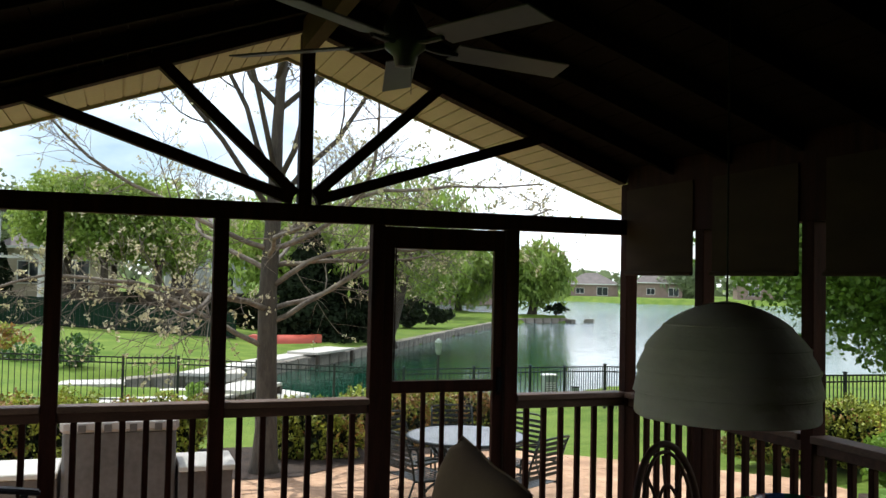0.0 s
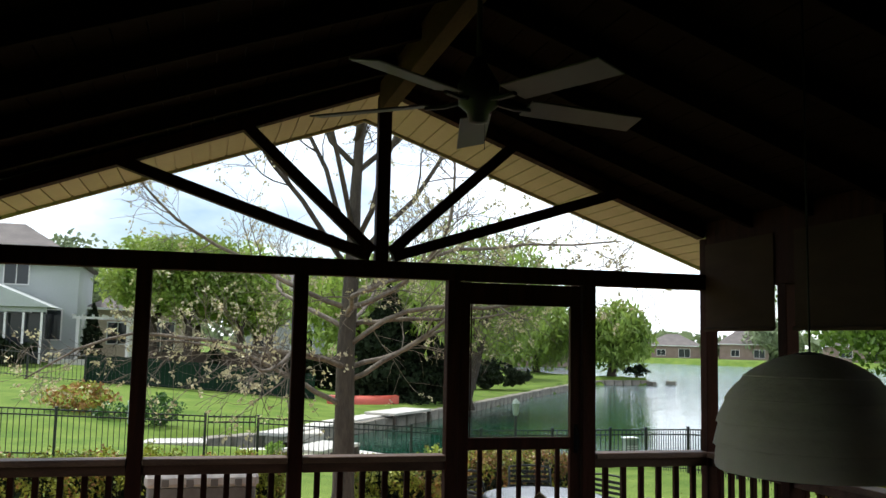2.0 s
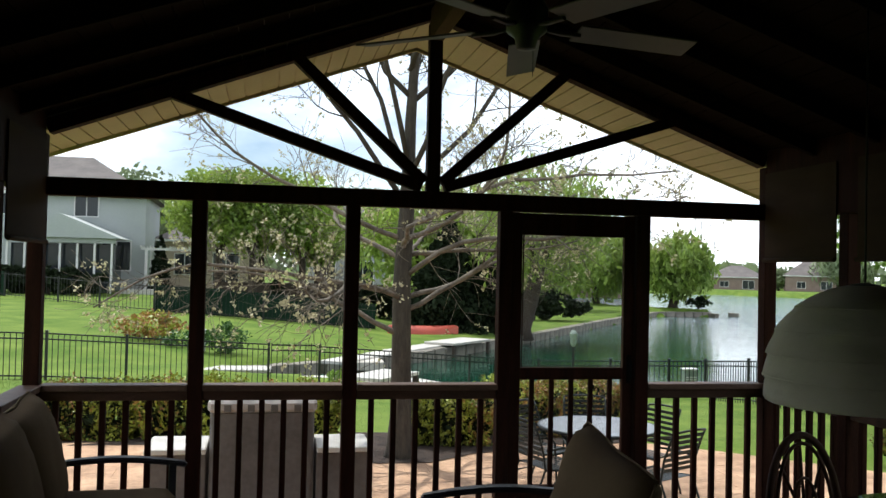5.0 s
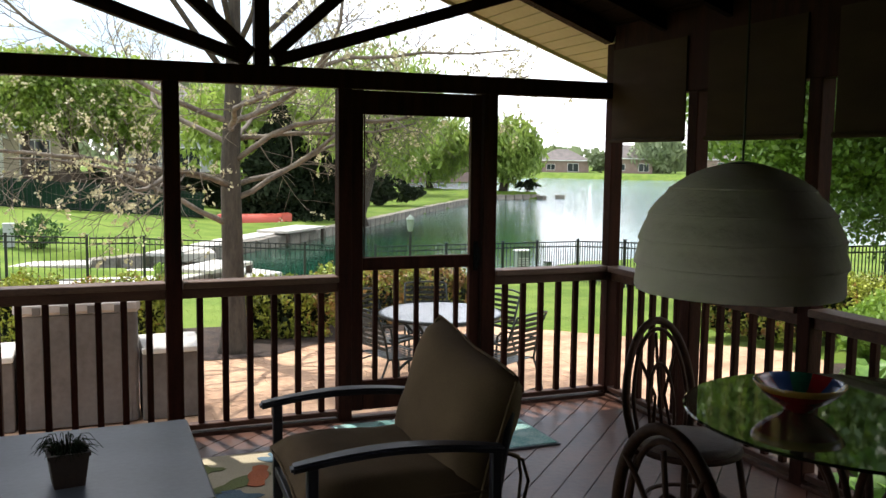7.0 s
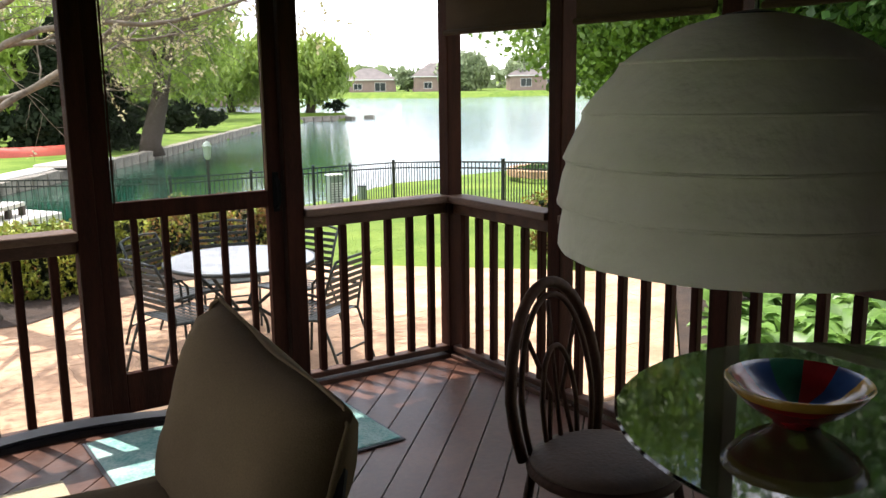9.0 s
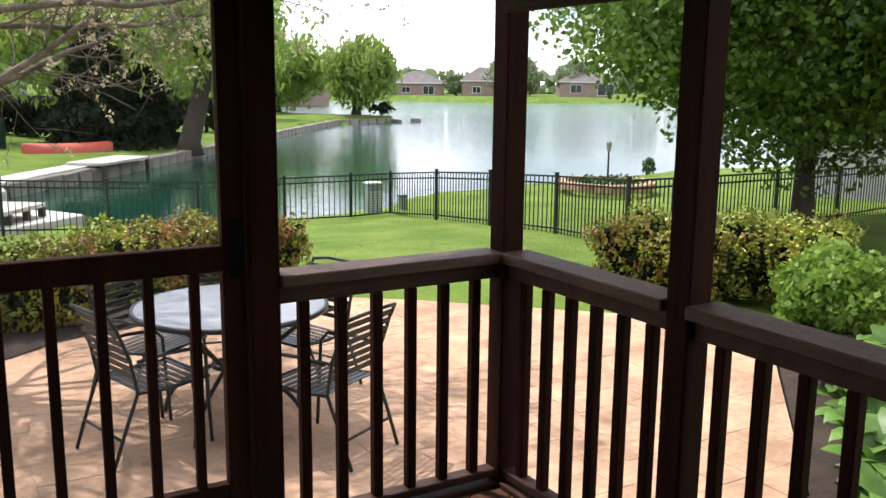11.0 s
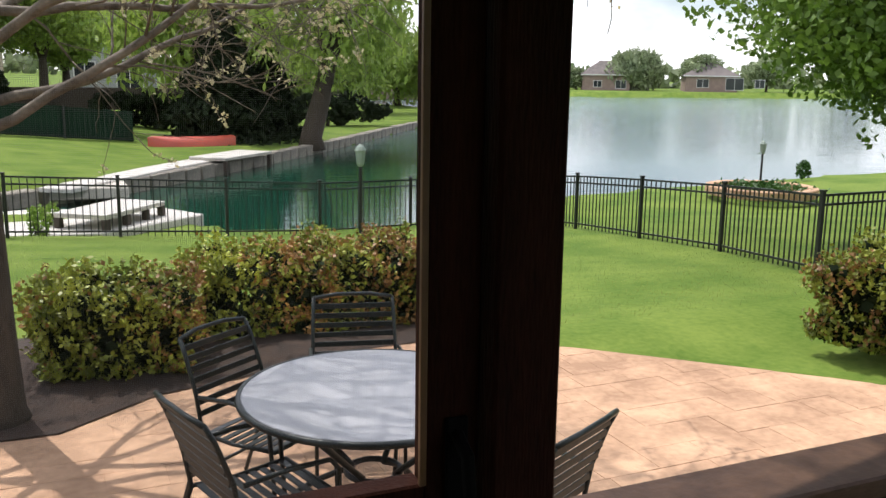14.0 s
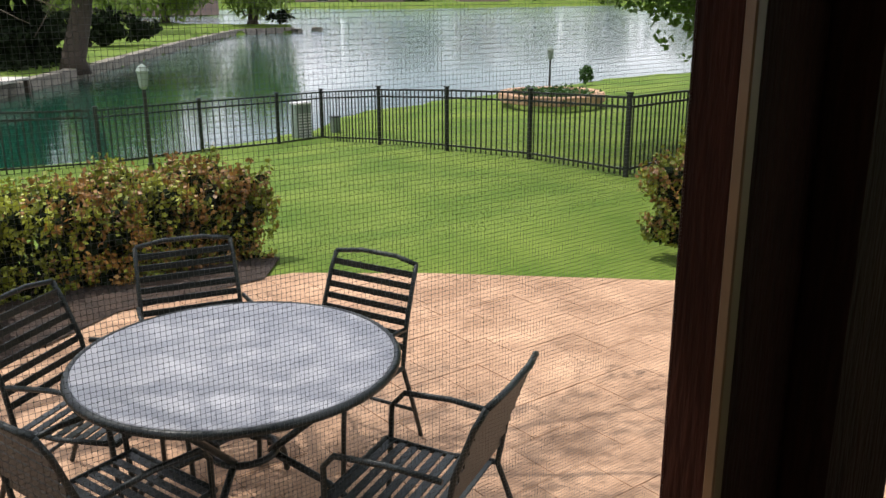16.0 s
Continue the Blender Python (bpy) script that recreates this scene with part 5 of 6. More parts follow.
raw("grass", np.stack([p0, p1, p2], 1).reshape(-1, 3).tolist(), idx.tolist(), M_BLADE, None, "stuff", "short green lawn grass blades")

# ---------------- patio furniture ----------------
PZ = -0.555
TC = Vector((-0.22, 2.54, 0))
tbl = thing("patio_table", at=(TC.x, TC.y, PZ), label="round patio table with a pale top and dark metal rim", category="table")
bm = bmesh.new()
lathe(bm, [(0.0001, 0.728), (0.560, 0.728), (0.565, 0.732), (0.560, 0.736), (0.0001, 0.736)], 64)
part("tabletop", bm, M_PTOP, tbl)
bm = bmesh.new()
tube(bm, [(0.573 * math.cos(a), 0.573 * math.sin(a), 0.722) for a in np.linspace(0, 2 * math.pi, 65)[:-1]], 0.016, 8, closed=True)
part("rim", bm, M_IRON, tbl, smooth=True)
for i in range(4):
    a = math.pi / 4 + i * math.pi / 2
    bm = bmesh.new()
    tube(bm, [((0.1 + 0.38 * f + 0.10 * math.sin(f * math.pi)) * math.cos(a), (0.1 + 0.38 * f + 0.10 * math.sin(f * math.pi)) * math.sin(a), 0.36 - 0.355 * f) for f in np.linspace(0, 1, 8)], 0.014, 8)
    tube(bm, [((0.1 + 0.42 * f) * math.cos(a), (0.1 + 0.42 * f) * math.sin(a), 0.36 + 0.35 * f) for f in np.linspace(0, 1, 6)], 0.014, 8)
    part("leg", bm, M_IRON, tbl, smooth=True)
bm = bmesh.new()
tube(bm, [(0.12 * math.cos(a), 0.12 * math.sin(a), 0.36) for a in np.linspace(0, 2 * math.pi, 25)[:-1]], 0.014, 8, closed=True)
part("stretcher", bm, M_IRON, tbl, smooth=True)

def patio_chair():
    ob = thing("patio_chair", label="dark green-grey metal patio chair with a strapped seat and back", category="chair", group="chairs round the patio table")
    for s in (-1, 1):
        bm = bmesh.new()   # side frame: front leg, arm, back upright
        tube(bm, [(s * 0.25, 0.27, 0.0), (s * 0.25, 0.25, 0.30), (s * 0.26, 0.24, 0.56), (s * 0.27, 0.19, 0.615), (s * 0.27, 0.0, 0.625), (s * 0.265, -0.20, 0.61)], 0.0115, 8)
        part("arm_frame", bm, M_IRON, ob, smooth=True)
        bm = bmesh.new()
        tube(bm, [(s * 0.24, -0.36, 0.0), (s * 0.245, -0.28, 0.22), (s * 0.25, -0.20, 0.42), (s * 0.25, -0.235, 0.62), (s * 0.245, -0.30, 0.80), (s * 0.24, -0.34, 0.88)], 0.0115, 8)
        part("back_upright", bm, M_IRON, ob, smooth=True)
        bm = bmesh.new()
        tube(bm, [(s * 0.245, 0.26, 0.42), (s * 0.25, 0.0, 0.405), (s * 0.25, -0.20, 0.42)], 0.0115, 8)
        part("seat_rail", bm, M_IRON, ob, smooth=True)
    bm = bmesh.new()
    tube(bm, [(-0.24, -0.34, 0.88), (-0.1, -0.365, 0.895), (0.1, -0.365, 0.895), (0.24, -0.34, 0.88)], 0.012, 8)
    part("top_rail", bm, M_IRON, ob, smooth=True)
    for i in range(7):
        z = 0.50 + i * 0.053
        y = -0.212 - (z - 0.5) * 0.33
        bm = bmesh.new()
        box(bm, -0.244, y - 0.004, z, 0.244, y + 0.003, z + 0.032, 0.002)
        part("back_slat", bm, M_IRON, ob)
    for i in range(9):
        y = -0.185 + i * 0.05
        z = 0.418 - 0.012 * math.sin(math.pi * i / 8)
        part("seat_slat", solid(-0.246, y, z, 0.246, y + 0.036, z + 0.006, 0.002), M_IRON, ob)
    bm = bmesh.new()
    tube(bm, [(-0.25, 0.262, 0.42), (0.25, 0.262, 0.42)], 0.011, 8)
    part("front_bar", bm, M_IRON, ob, smooth=True)
    bm = bmesh.new()
    tube(bm, [(-0.242, -0.30, 0.16), (0.242, -0.30, 0.16)], 0.009, 8)
    part("cross_bar", bm, M_IRON, ob, smooth=True)
    for o in ob.children:
        o.data.transform(Matrix.Diagonal((0.92, 0.95, 0.95, 1)))
    return ob

chair = patio_chair()
spots = [(0.08, 3.76, 0), (-0.74, 3.42, 6), (0.66, 3.02, -8), (0.28, 1.60, 0), (-1.08, 2.36, 4)]
for i, (bx, by, tw) in enumerate(spots):
    d = (TC - Vector((bx, by, 0))).normalized()
    org = Vector((bx, by, 0)) + d * 0.34
    m = pose(org.x, org.y, PZ, 0, 0, math.degrees(math.atan2(d.y, d.x)) - 90 + tw)
    if i == 0:
        chair.matrix_basis = m
    else:
        copy_thing(chair, m)

# covered grill in a low masonry island
isl = thing("grill_island", at=(-3.4, 2.62, PZ), label="grey masonry grill island with pale counter tops on the patio", category="outdoor kitchen")
for s, a, b in ((-1, -0.96, -0.475), (1, 0.475, 0.93)):
    part("counter_base", solid(a, -0.27, 0, b, 0.30, 0.56, 0.01), M_COVER, isl)
    part("counter_top", solid(a - 0.03 * (s < 0), -0.31, 0.562, b + 0.03 * (s > 0), 0.33, 0.61, 0.008), M_COUNTER, isl)
gr = thing("covered_grill", at=(-3.4, 2.62, PZ), label="tall grill under a fitted grey cloth cover, top painted sunlit pale", category="grill")
bm = bmesh.new()
nx_, nz_ = 24, 10
rngc = np.random.default_rng(4)
rings = []
for iz in range(nz_ + 1):
    z = 0.015 + 0.90 * iz / nz_
    ring = []
    for j in range(48):
        a = 2 * math.pi * j / 48
        c, s_ = math.cos(a), math.sin(a)
        x = 0.455 * math.copysign(abs(c) ** 0.25, c)
        y = 0.30 * math.copysign(abs(s_) ** 0.25, s_)
        k_ = 1 + 0.010 * math.sin(j * 2.1 + iz * 0.4) * (1 - iz / nz_)
        ring.append(bm.verts.new((x * k_, y * k_, z)))
    rings.append(ring)
for r0, r1 in zip(rings, rings[1:]):
    for j in range(48):
        bm.faces.new((r0[j], r0[(j + 1) % 48], r1[(j + 1) % 48], r1[j]))
bm.faces.new(rings[-1]), bm.faces.new(rings[0][::-1])
part("cover", bm, M_COVER, gr, smooth=False)
# top of the same grey cover, painted pale as sunlit
part("top_panel", solid(-0.47, -0.315, 0.917, 0.47, 0.315, 1.03, 0.03), M_COVERTOP, gr, "top of the cover, coloured pale for the sun on it")
for x in (-0.3, -0.1, 0.1, 0.3):
    part("vent_flap", solid(x - 0.03, -0.325, 0.93, x + 0.03, -0.3165, 0.99, 0.002), M_COVER, gr)

# ---------------- furniture on the porch ----------------
def cushion(w, d, h, puff=0.35, seed=0):
    """A soft pad w x d, h thick, its middle at the origin, pinched at the edges."""
    bm = bmesh.new()
    n = 12
    top, bot = [], []
    for side, rows_ in ((1, top), (-1, bot)):
        for i in range(n + 1):
            r = []
            for j in range(n + 1):
                u, v_ = -1 + 2 * i / n, -1 + 2 * j / n
                t = max(0.0, (1 - abs(u) ** 3.5) * (1 - abs(v_) ** 3.5)) ** puff
                pin = 1 - 0.05 * (1 - abs(v_)) * abs(u) ** 4
                pin2 = 1 - 0.05 * (1 - abs(u)) * abs(v_) ** 4
                wr = 0.010 * noise.noise((u * 3 + seed, v_ * 3, side)) + 0.005 * noise.noise((u * 8, v_ * 8 + seed, side))
                r.append(bm.verts.new((u * w / 2 * pin, v_ * d / 2 * pin2, side * h / 2 * t + wr * t)))
            rows_.append(r)
    for rows_, flip in ((top, False), (bot, True)):
        for i in range(n):
            for j in range(n):
                f = (rows_[i][j], rows_[i + 1][j], rows_[i + 1][j + 1], rows_[i][j + 1])
                bm.faces.new(f[::-1] if flip else f)
    bmesh.ops.remove_doubles(bm, verts=bm.verts, dist=0.0012)
    return bm

def placed(bm, m):
    bmesh.ops.transform(bm, matrix=m, verts=bm.verts)
    return bm

def piping(w, d, seed):
    """A corded seam round the edge of a cushion."""
    pts = []
    for k in range(64):
        a = 2 * math.pi * (k + 0.5) / 64
        c, s_ = math.cos(a), math.sin(a)
        m = max(abs(c), abs(s_))
        u, v_ = c / m, s_ / m
        pts.append((u * w / 2 * (1 - 0.05 * (1 - abs(v_)) * abs(u) ** 4), v_ * d / 2 * (1 - 0.05 * (1 - abs(u)) * abs(v_) ** 4), 0.004 * math.sin(k * 0.7 + seed)))
    bm = bmesh.new()
    tube(bm, pts, 0.006, 6, closed=True)
    return bm

def armchair(at, rz, label, half=0.41, seats=1, name="armchair", roll=3.0, back_z=0.578):
    """Faces +y. Curved metal arms, deep seat and loose back cushions."""
    ob = thing(name, at=at, rz=rz, label=label, category=name)
    for s in (-1, 1):
        bm = bmesh.new()
        n, prev = 12, None
        for i in range(n + 1):
            f = i / n
            y = -0.36 + 0.785 * f
            z = 0.535 + 0.045 * math.sin(f * math.pi * 0.9) - 0.015 * f
            hw = 0.028 + 0.012 * math.sin(f * math.pi)
            cur = [bm.verts.new(p) for p in ((s * half - hw, y, z), (s * half + hw, y, z), (s * half + hw, y, z + 0.028), (s * half - hw, y, z + 0.028))]
            if prev:
                for k in range(4):
                    bm.faces.new((prev[k], prev[(k + 1) % 4], cur[(k + 1) % 4], cur[k]))
            else:
                bm.faces.new(cur[::-1])
            prev = cur
        bm.faces.new(prev)
        bmesh.ops.recalc_face_normals(bm, faces=bm.faces)
        bmesh.ops.bevel(bm, geom=[e for e in bm.edges if e.calc_face_angle(0) > 0.6], offset=0.009, segments=3, affect="EDGES")
        part("arm", bm, M_FRAME, ob, "dark metal curved arm")
        for y0, z1 in ((0.35, 0.545), (-0.33, 0.55)):
            part("leg", solid(s * half - 0.018, y0 - 0.02, 0.0, s * half + 0.018, y0 + 0.02, z1, 0.004), M_FRAME, ob)
        part("side_rail", solid(s * half - 0.012, -0.31, 0.24, s * half + 0.012, 0.33, 0.28, 0.003), M_FRAME, ob)
    e_ = half - 0.015
    part("front_rail", solid(-e_, 0.335, 0.24, e_, 0.365, 0.28, 0.003), M_FRAME, ob)
    for i in range(7 * seats):
        x = -e_ + 0.07 + i * (2 * e_ - 0.14) / (7 * seats - 1)
        bm = bmesh.new()
        beam(bm, (x, -0.30, 0.26), (x, -0.385, 0.66), 0.03, 0.012)
        part("back_slat", bm, M_FRAME, ob)
    bm = bmesh.new()
    tube(bm, [(-e_, -0.33, 0.28), (-e_ + 0.02, -0.40, 0.66), (e_ - 0.02, -0.40, 0.66), (e_, -0.33, 0.28)], 0.016, 8)
    part("back_frame", bm, M_FRAME, ob)
    w = 2 * e_ / seats
    for k in range(seats):
        cx = -e_ + w * (k + 0.5)
        for m_, w_, d_ in ((pose(cx, 0.02, 0.375), w - 0.03, 0.74), (pose(cx, -0.31, back_z, 104, 0, roll) @ pose(0, 0, 0, 0, 0, roll * 1.5), w + 0.02, 0.60)):
            part("piping", placed(piping(w_, d_, k), m_), M_CUSH, ob, smooth=True)
        part("seat_cushion", placed(cushion(w - 0.03, 0.74, 0.17, 0.22, 1 + k), pose(cx, 0.02, 0.375)), M_CUSH, ob, "thick taupe seat cushion", smooth=True)
        part("back_cushion", placed(cushion(w + 0.02, 0.60, 0.27, 0.46, 2 + k), pose(cx, -0.31, back_z, 104, 0, roll) @ pose(0, 0, 0, 0, 0, roll * 1.5)), M_CUSH, ob, "plump taupe back cushion", smooth=True)
        for s in (-1, 1):
            bm = bmesh.new()
            for e in (-1, 1):
                x = cx + s * (w / 2 - 0.08)
                tube(bm, [(x, -0.40, 0.50), (x + 0.02 * e, -0.47, 0.47), (x + 0.035 * e, -0.49, 0.39), (x + 0.02 * e, -0.475, 0.29)], 0.007, 6)
            part("tie", bm, M_CUSH, ob)
    return ob
armchair((-2.24, -1.90, 0.02), 90 - 3, "dark metal armchair with plump taupe cushions on the deck", roll=5)
armchair((-4.16, -1.33, 0.02), -90 + 4, "dark metal loveseat with taupe cushions beside the railing", 0.66, 2, "loveseat", roll=-3, back_z=0.64)

ct = thing("coffee_table", at=(-3.32, -1.62, 0.014), label="low coffee table with a smooth blue-grey slab top", category="coffee table")
part("tabletop", solid(-0.41, -0.50, 0.395, 0.41, 0.50, 0.425, 0.006), M_SLATE, ct)
part("apron", solid(-0.37, -0.46, 0.34, 0.37, 0.46, 0.393, 0.004), M_FRAME, ct)
for x in (-0.36, 0.36):
    for y in (-0.45, 0.45):
        part("leg", solid(x - 0.022, y - 0.022, 0, x + 0.022, y + 0.022, 0.339, 0.004), M_FRAME, ct)
pot = thing("potted_plant", at=(-3.395, -1.80, 0.4265), rz=8, label="small arching grassy plant in a dark square pot", category="plant")
bm = bmesh.new()
ring = [(0.050, 0.0), (0.066, 0.125), (0.071, 0.126), (0.072, 0.140), (0.060, 0.140), (0.056, 0.118)]
loops = [[bm.verts.new((sx * r, sy * r, z)) for sx, sy in ((-1, -1), (1, -1), (1, 1), (-1, 1))] for r, z in ring]
for a, b in zip(loops, loops[1:]):
    for k in range(4):
        bm.faces.new((a[k], a[(k + 1) % 4], b[(k + 1) % 4], b[k]))
bm.faces.new(loops[0][::-1]), bm.faces.new(loops[-1])
part("pot", bm, M_POT, pot, smooth=False)
rng = np.random.default_rng(5)
bm = bmesh.new()
for i in range(90):
    a, l_, lift = rng.uniform(0, 6.28), rng.uniform(0.03, 0.085), rng.uniform(0.02, 0.075)
    b = Vector((0.03 * math.cos(a), 0.03 * math.sin(a), 0.118))
    out = Vector((math.cos(a), math.sin(a), 0))
    tube(bm, [b, b + out * l_ * 0.35 + Vector((0, 0, lift)), b + out * l_ * 0.8 + Vector((0, 0, lift * 0.9)), b + out * l_ * 1.15 + Vector((0, 0, lift * 0.35))], [0.0022, 0.002, 0.0015, 0.0006], 4)
part("foliage", bm, M_CONIFER, pot)

# rug with leaf shapes, teal mat
rug = thing("rug", label="cream outdoor rug with olive, blue and rust leaf shapes", category="rug")
part("rug_field", solid(-4.45, -3.0, 0.004, -2.12, -0.42, 0.012, 0.002), M_RUG, rug)
rng = np.random.default_rng(9)
for i in range(46):
    cx, cy, a = rng.uniform(-4.3, -2.3), rng.uniform(-2.85, -0.6), rng.uniform(0, 6.28)
    if i < 6:
        cx, cy = [(-2.62, -0.85), (-2.35, -0.62), (-2.55, -1.25), (-2.85, -0.62), (-2.30, -1.0), (-2.75, -1.05)][i]
    sz = rng.uniform(0.10, 0.2)
    bm = bmesh.new()
    outline = []
    for k in range(24):
        t_ = 2 * math.pi * k / 24
        r = sz * (0.55 + 0.45 * abs(math.cos(t_ * 2.5))) if i % 2 else sz * (1.0 if abs(math.sin(t_)) < 0.6 else 0.62)
        xx, yy = r * math.cos(t_), r * 0.55 * math.sin(t_)
        outline.append((min(max(cx + xx * math.cos(a) - yy * math.sin(a), -4.43), -2.14), min(max(cy + xx * math.sin(a) + yy * math.cos(a), -2.98), -0.44), 0.0155 + 0.0002 * (i % 9)))
    fv = [bm.verts.new(p) for p in outline]
    bm.faces.new(fv)
    ret = bmesh.ops.extrude_face_region(bm, geom=bm.faces[:])
    bmesh.ops.translate(bm, vec=(0, 0, -0.002), verts=[e for e in ret["geom"] if isinstance(e, bmesh.types.BMVert)])
    part("leaf_motif", bm, (M_RUGG, M_RUGB, M_RUGO, M_RUGG)[i % 4], rug)
mt = thing("door_mat", label="teal patterned mat on the deck inside the screen door", category="mat")
part("mat_field", solid(-1.96, -0.83, 0.004, -0.83, -0.10, 0.016, 0.003), M_TEAL, mt)
part("mat_border", solid(-1.975, -0.845, 0.003, -0.815, -0.085, 0.010, 0.002), M_FRAME, mt, "thin dark rubber edge")

# glass table, bowl, pendant, bentwood chairs
GT = Vector((-0.78, -2.93, 0))
gt = thing("glass_table", at=(GT.x, GT.y, 0.012), label="round rattan dining table with a green-tinted glass top", category="table")
bm = bmesh.new()
lathe(bm, [(0.0001, 0.728), (0.622, 0.728), (0.628, 0.734), (0.622, 0.740), (0.0001, 0.740)], 72)
part("tabletop", bm, M_GLASS, gt, "green-tinted glass disc", smooth=False)
for i in range(8):
    a0 = i * math.pi / 4
    bm = bmesh.new()
    tube(bm, [((0.30 - 0.21 * math.sin(f * math.pi)) * math.cos(a0 + f * 0.9), (0.30 - 0.21 * math.sin(f * math.pi)) * math.sin(a0 + f * 0.9), 0.725 * f) for f in np.linspace(0, 1, 12)], 0.014, 8)
    part("leg", bm, M_RATTAN, gt, smooth=True)
for z, r in ((0.03, 0.29), (0.36, 0.095), (0.70, 0.285)):
    bm = bmesh.new()
    tube(bm, [(r * math.cos(t_), r * math.sin(t_), z) for t_ in np.linspace(0, 6.283, 33)[:-1]], 0.012, 8, closed=True)
    part("ring", bm, M_RATTAN, gt, smooth=True)

bowl = thing("bowl", at=(-0.97, -2.80, 0.7535), label="striped red, yellow, green and blue bowl on the glass table", category="bowl")
bm = bmesh.new()
lathe(bm, [(0.0001, 0.0), (0.05, 0.0), (0.055, 0.012), (0.11, 0.045), (0.142, 0.075), (0.160, 0.100), (0.155, 0.102), (0.134, 0.080), (0.10, 0.052), (0.0001, 0.022)], 48,
      index=lambda i, j: 1 if i in (4, 5) else (0, 2, 3, 0, 1, 3)[(j // 4) % 6] if i > 5 else (0 if i < 4 else 1))
part("bowl_body", bm, (M_RED, M_YELLOW, M_GREEN, M_BLUE), bowl, smooth=True)

PL = Vector((-1.41, -2.97, 0))
pend = thing("pendant_lamp", at=(PL.x, PL.y, 0), label="unlit dome-shaped white paper pendant lampshade over the dining corner", category="pendant lamp")
prof = []
for i in range(26):
    f = i / 25
    z = 1.236 + 0.386 * f
    r = 0.325 * (1 - max(0, f - 0.18) ** 2.1 / 0.66 * 0.97) ** 0.5 if f > 0.18 else 0.318 + 0.007 * f / 0.18
    r *= 0.990 - 0.026 * ((i % 5) / 4)     # each paper band laps over the one above
    prof.append((max(r, 0.05), z))
def crease(i, a):
    return 0.009 * noise.noise((math.cos(a) * 6, math.sin(a) * 6, i * 0.35)) + 0.004 * noise.noise((math.cos(a) * 2.2, math.sin(a) * 2.2, i * 0.3 + 7)) + 0.004 * math.sin(a * 3 + (i // 5) * 2.1) + 0.005 * abs(math.sin(a * 4.5 + (i // 5) * 1.7)) + 0.0025 * math.sin(a * 11 + (i // 5) * 1.3)
bm = bmesh.new()
lathe(bm, [(prof[0][0] * 0.985, 1.226)] + prof, 96, wobble=crease)
part("shade", bm, M_PAPER, pend, smooth=True)
for k in range(1, 5):
    r, z = prof[k * 5]
    bm = bmesh.new()
    tube(bm, [(r * 0.995 * (1 + crease(k * 5 + 1, a)) * math.cos(a), r * 0.995 * (1 + crease(k * 5 + 1, a)) * math.sin(a), z + 0.004 * math.sin(a + k)) for a in np.linspace(0, 2 * math.pi, 97)[:-1]], 0.0032, 5, closed=True)
    part("rib", bm, M_PAPER, pend, smooth=True)
bm = bmesh.new()
tube(bm, [(0, 0, 1.58), (0, 0, roof_z(PL.x) + 0.06)], 0.004, 6)
part("cord", bm, M_FENCE, pend)
bm = bmesh.new()
lathe(bm, [(0.0001, 1.45), (0.03, 1.46), (0.034, 1.50), (0.02, 1.56), (0.018, 1.60), (0.05, 1.625), (0.0001, 1.632)], 16)
part("lamp_holder", bm, M_FENCE, pend)

def bent_chair():
    """Faces +y. Hoop back with curved rattan inside, round woven seat, splayed legs."""
    ob = thing("dining_chair", label="dark rattan dining chair with tall hoop back, woven seat", category="chair", group="chairs round the glass table")
    def hoop(w, h, z0, r, y0, name, tilt=0.12):
        bm = bmesh.new()
        pts = []
        for f in np.linspace(0, 1, 25):
            a = math.pi * f
            x = w * math.cos(a)
            z = z0 + (h - z0) * (math.sin(a) ** 0.75 if 0 < f < 1 else 0)
            pts.append((x * (0.82 + 0.18 * min(1, (z - z0) / 0.15)), y0 - (z - 0.43) * tilt, z))
        tube(bm, pts, r, 8)
        part(name, bm, M_RATTAN, ob, smooth=True)
    hoop(0.190, 0.925, 0.43, 0.017, -0.17, "back_hoop")
    hoop(0.152, 0.89, 0.43, 0.009, -0.165, "inner_hoop")
    hoop(0.075, 0.74, 0.43, 0.008, -0.16, "small_hoop")
    for x0, x1 in ((-0.05, -0.13), (0.05, 0.13), (0.0, 0.0)):
        bm = bmesh.new()
        tube(bm, [(x0, -0.165, 0.44), (x0 * 0.5, -0.19, 0.60), (x1 * 0.7, -0.215, 0.76), (x1, -0.23, 0.87 if x1 == 0 else 0.83)], 0.008, 6)
        part("spindle", bm, M_RATTAN, ob, smooth=True)
    bm = bmesh.new()
    lathe(bm, [(0.0001, 0.425), (0.19, 0.425), (0.21, 0.44), (0.205, 0.455), (0.17, 0.468), (0.0001, 0.472)], 32)
    part("seat", bm, M_SEATPAD, ob, "woven brown seat", smooth=True)
    bm = bmesh.new()
    tube(bm, [(0.208 * math.cos(t_), 0.208 * math.sin(t_), 0.428) for t_ in np.linspace(0, 6.283, 33)[:-1]], 0.015, 8, closed=True)
    part("seat_ring", bm, M_RATTAN, ob, smooth=True)
    for sx in (-1, 1):
        for sy in (-1, 1):
            bm = bmesh.new()
            tube(bm, [(sx * 0.14, sy * 0.14, 0.425), (sx * 0.165, sy * 0.165, 0.22), (sx * 0.195, sy * 0.195, 0.0)], [0.014, 0.014, 0.012], 8)
            part("leg", bm, M_RATTAN, ob, smooth=True)
    bm = bmesh.new()
    tube(bm, [(0.17 * math.cos(t_), 0.17 * math.sin(t_), 0.2) for t_ in np.linspace(0, 6.283, 33)[:-1]], 0.009, 6, closed=True)
    part("stretcher", bm, M_RATTAN, ob, smooth=True)
    return ob
dc = bent_chair()
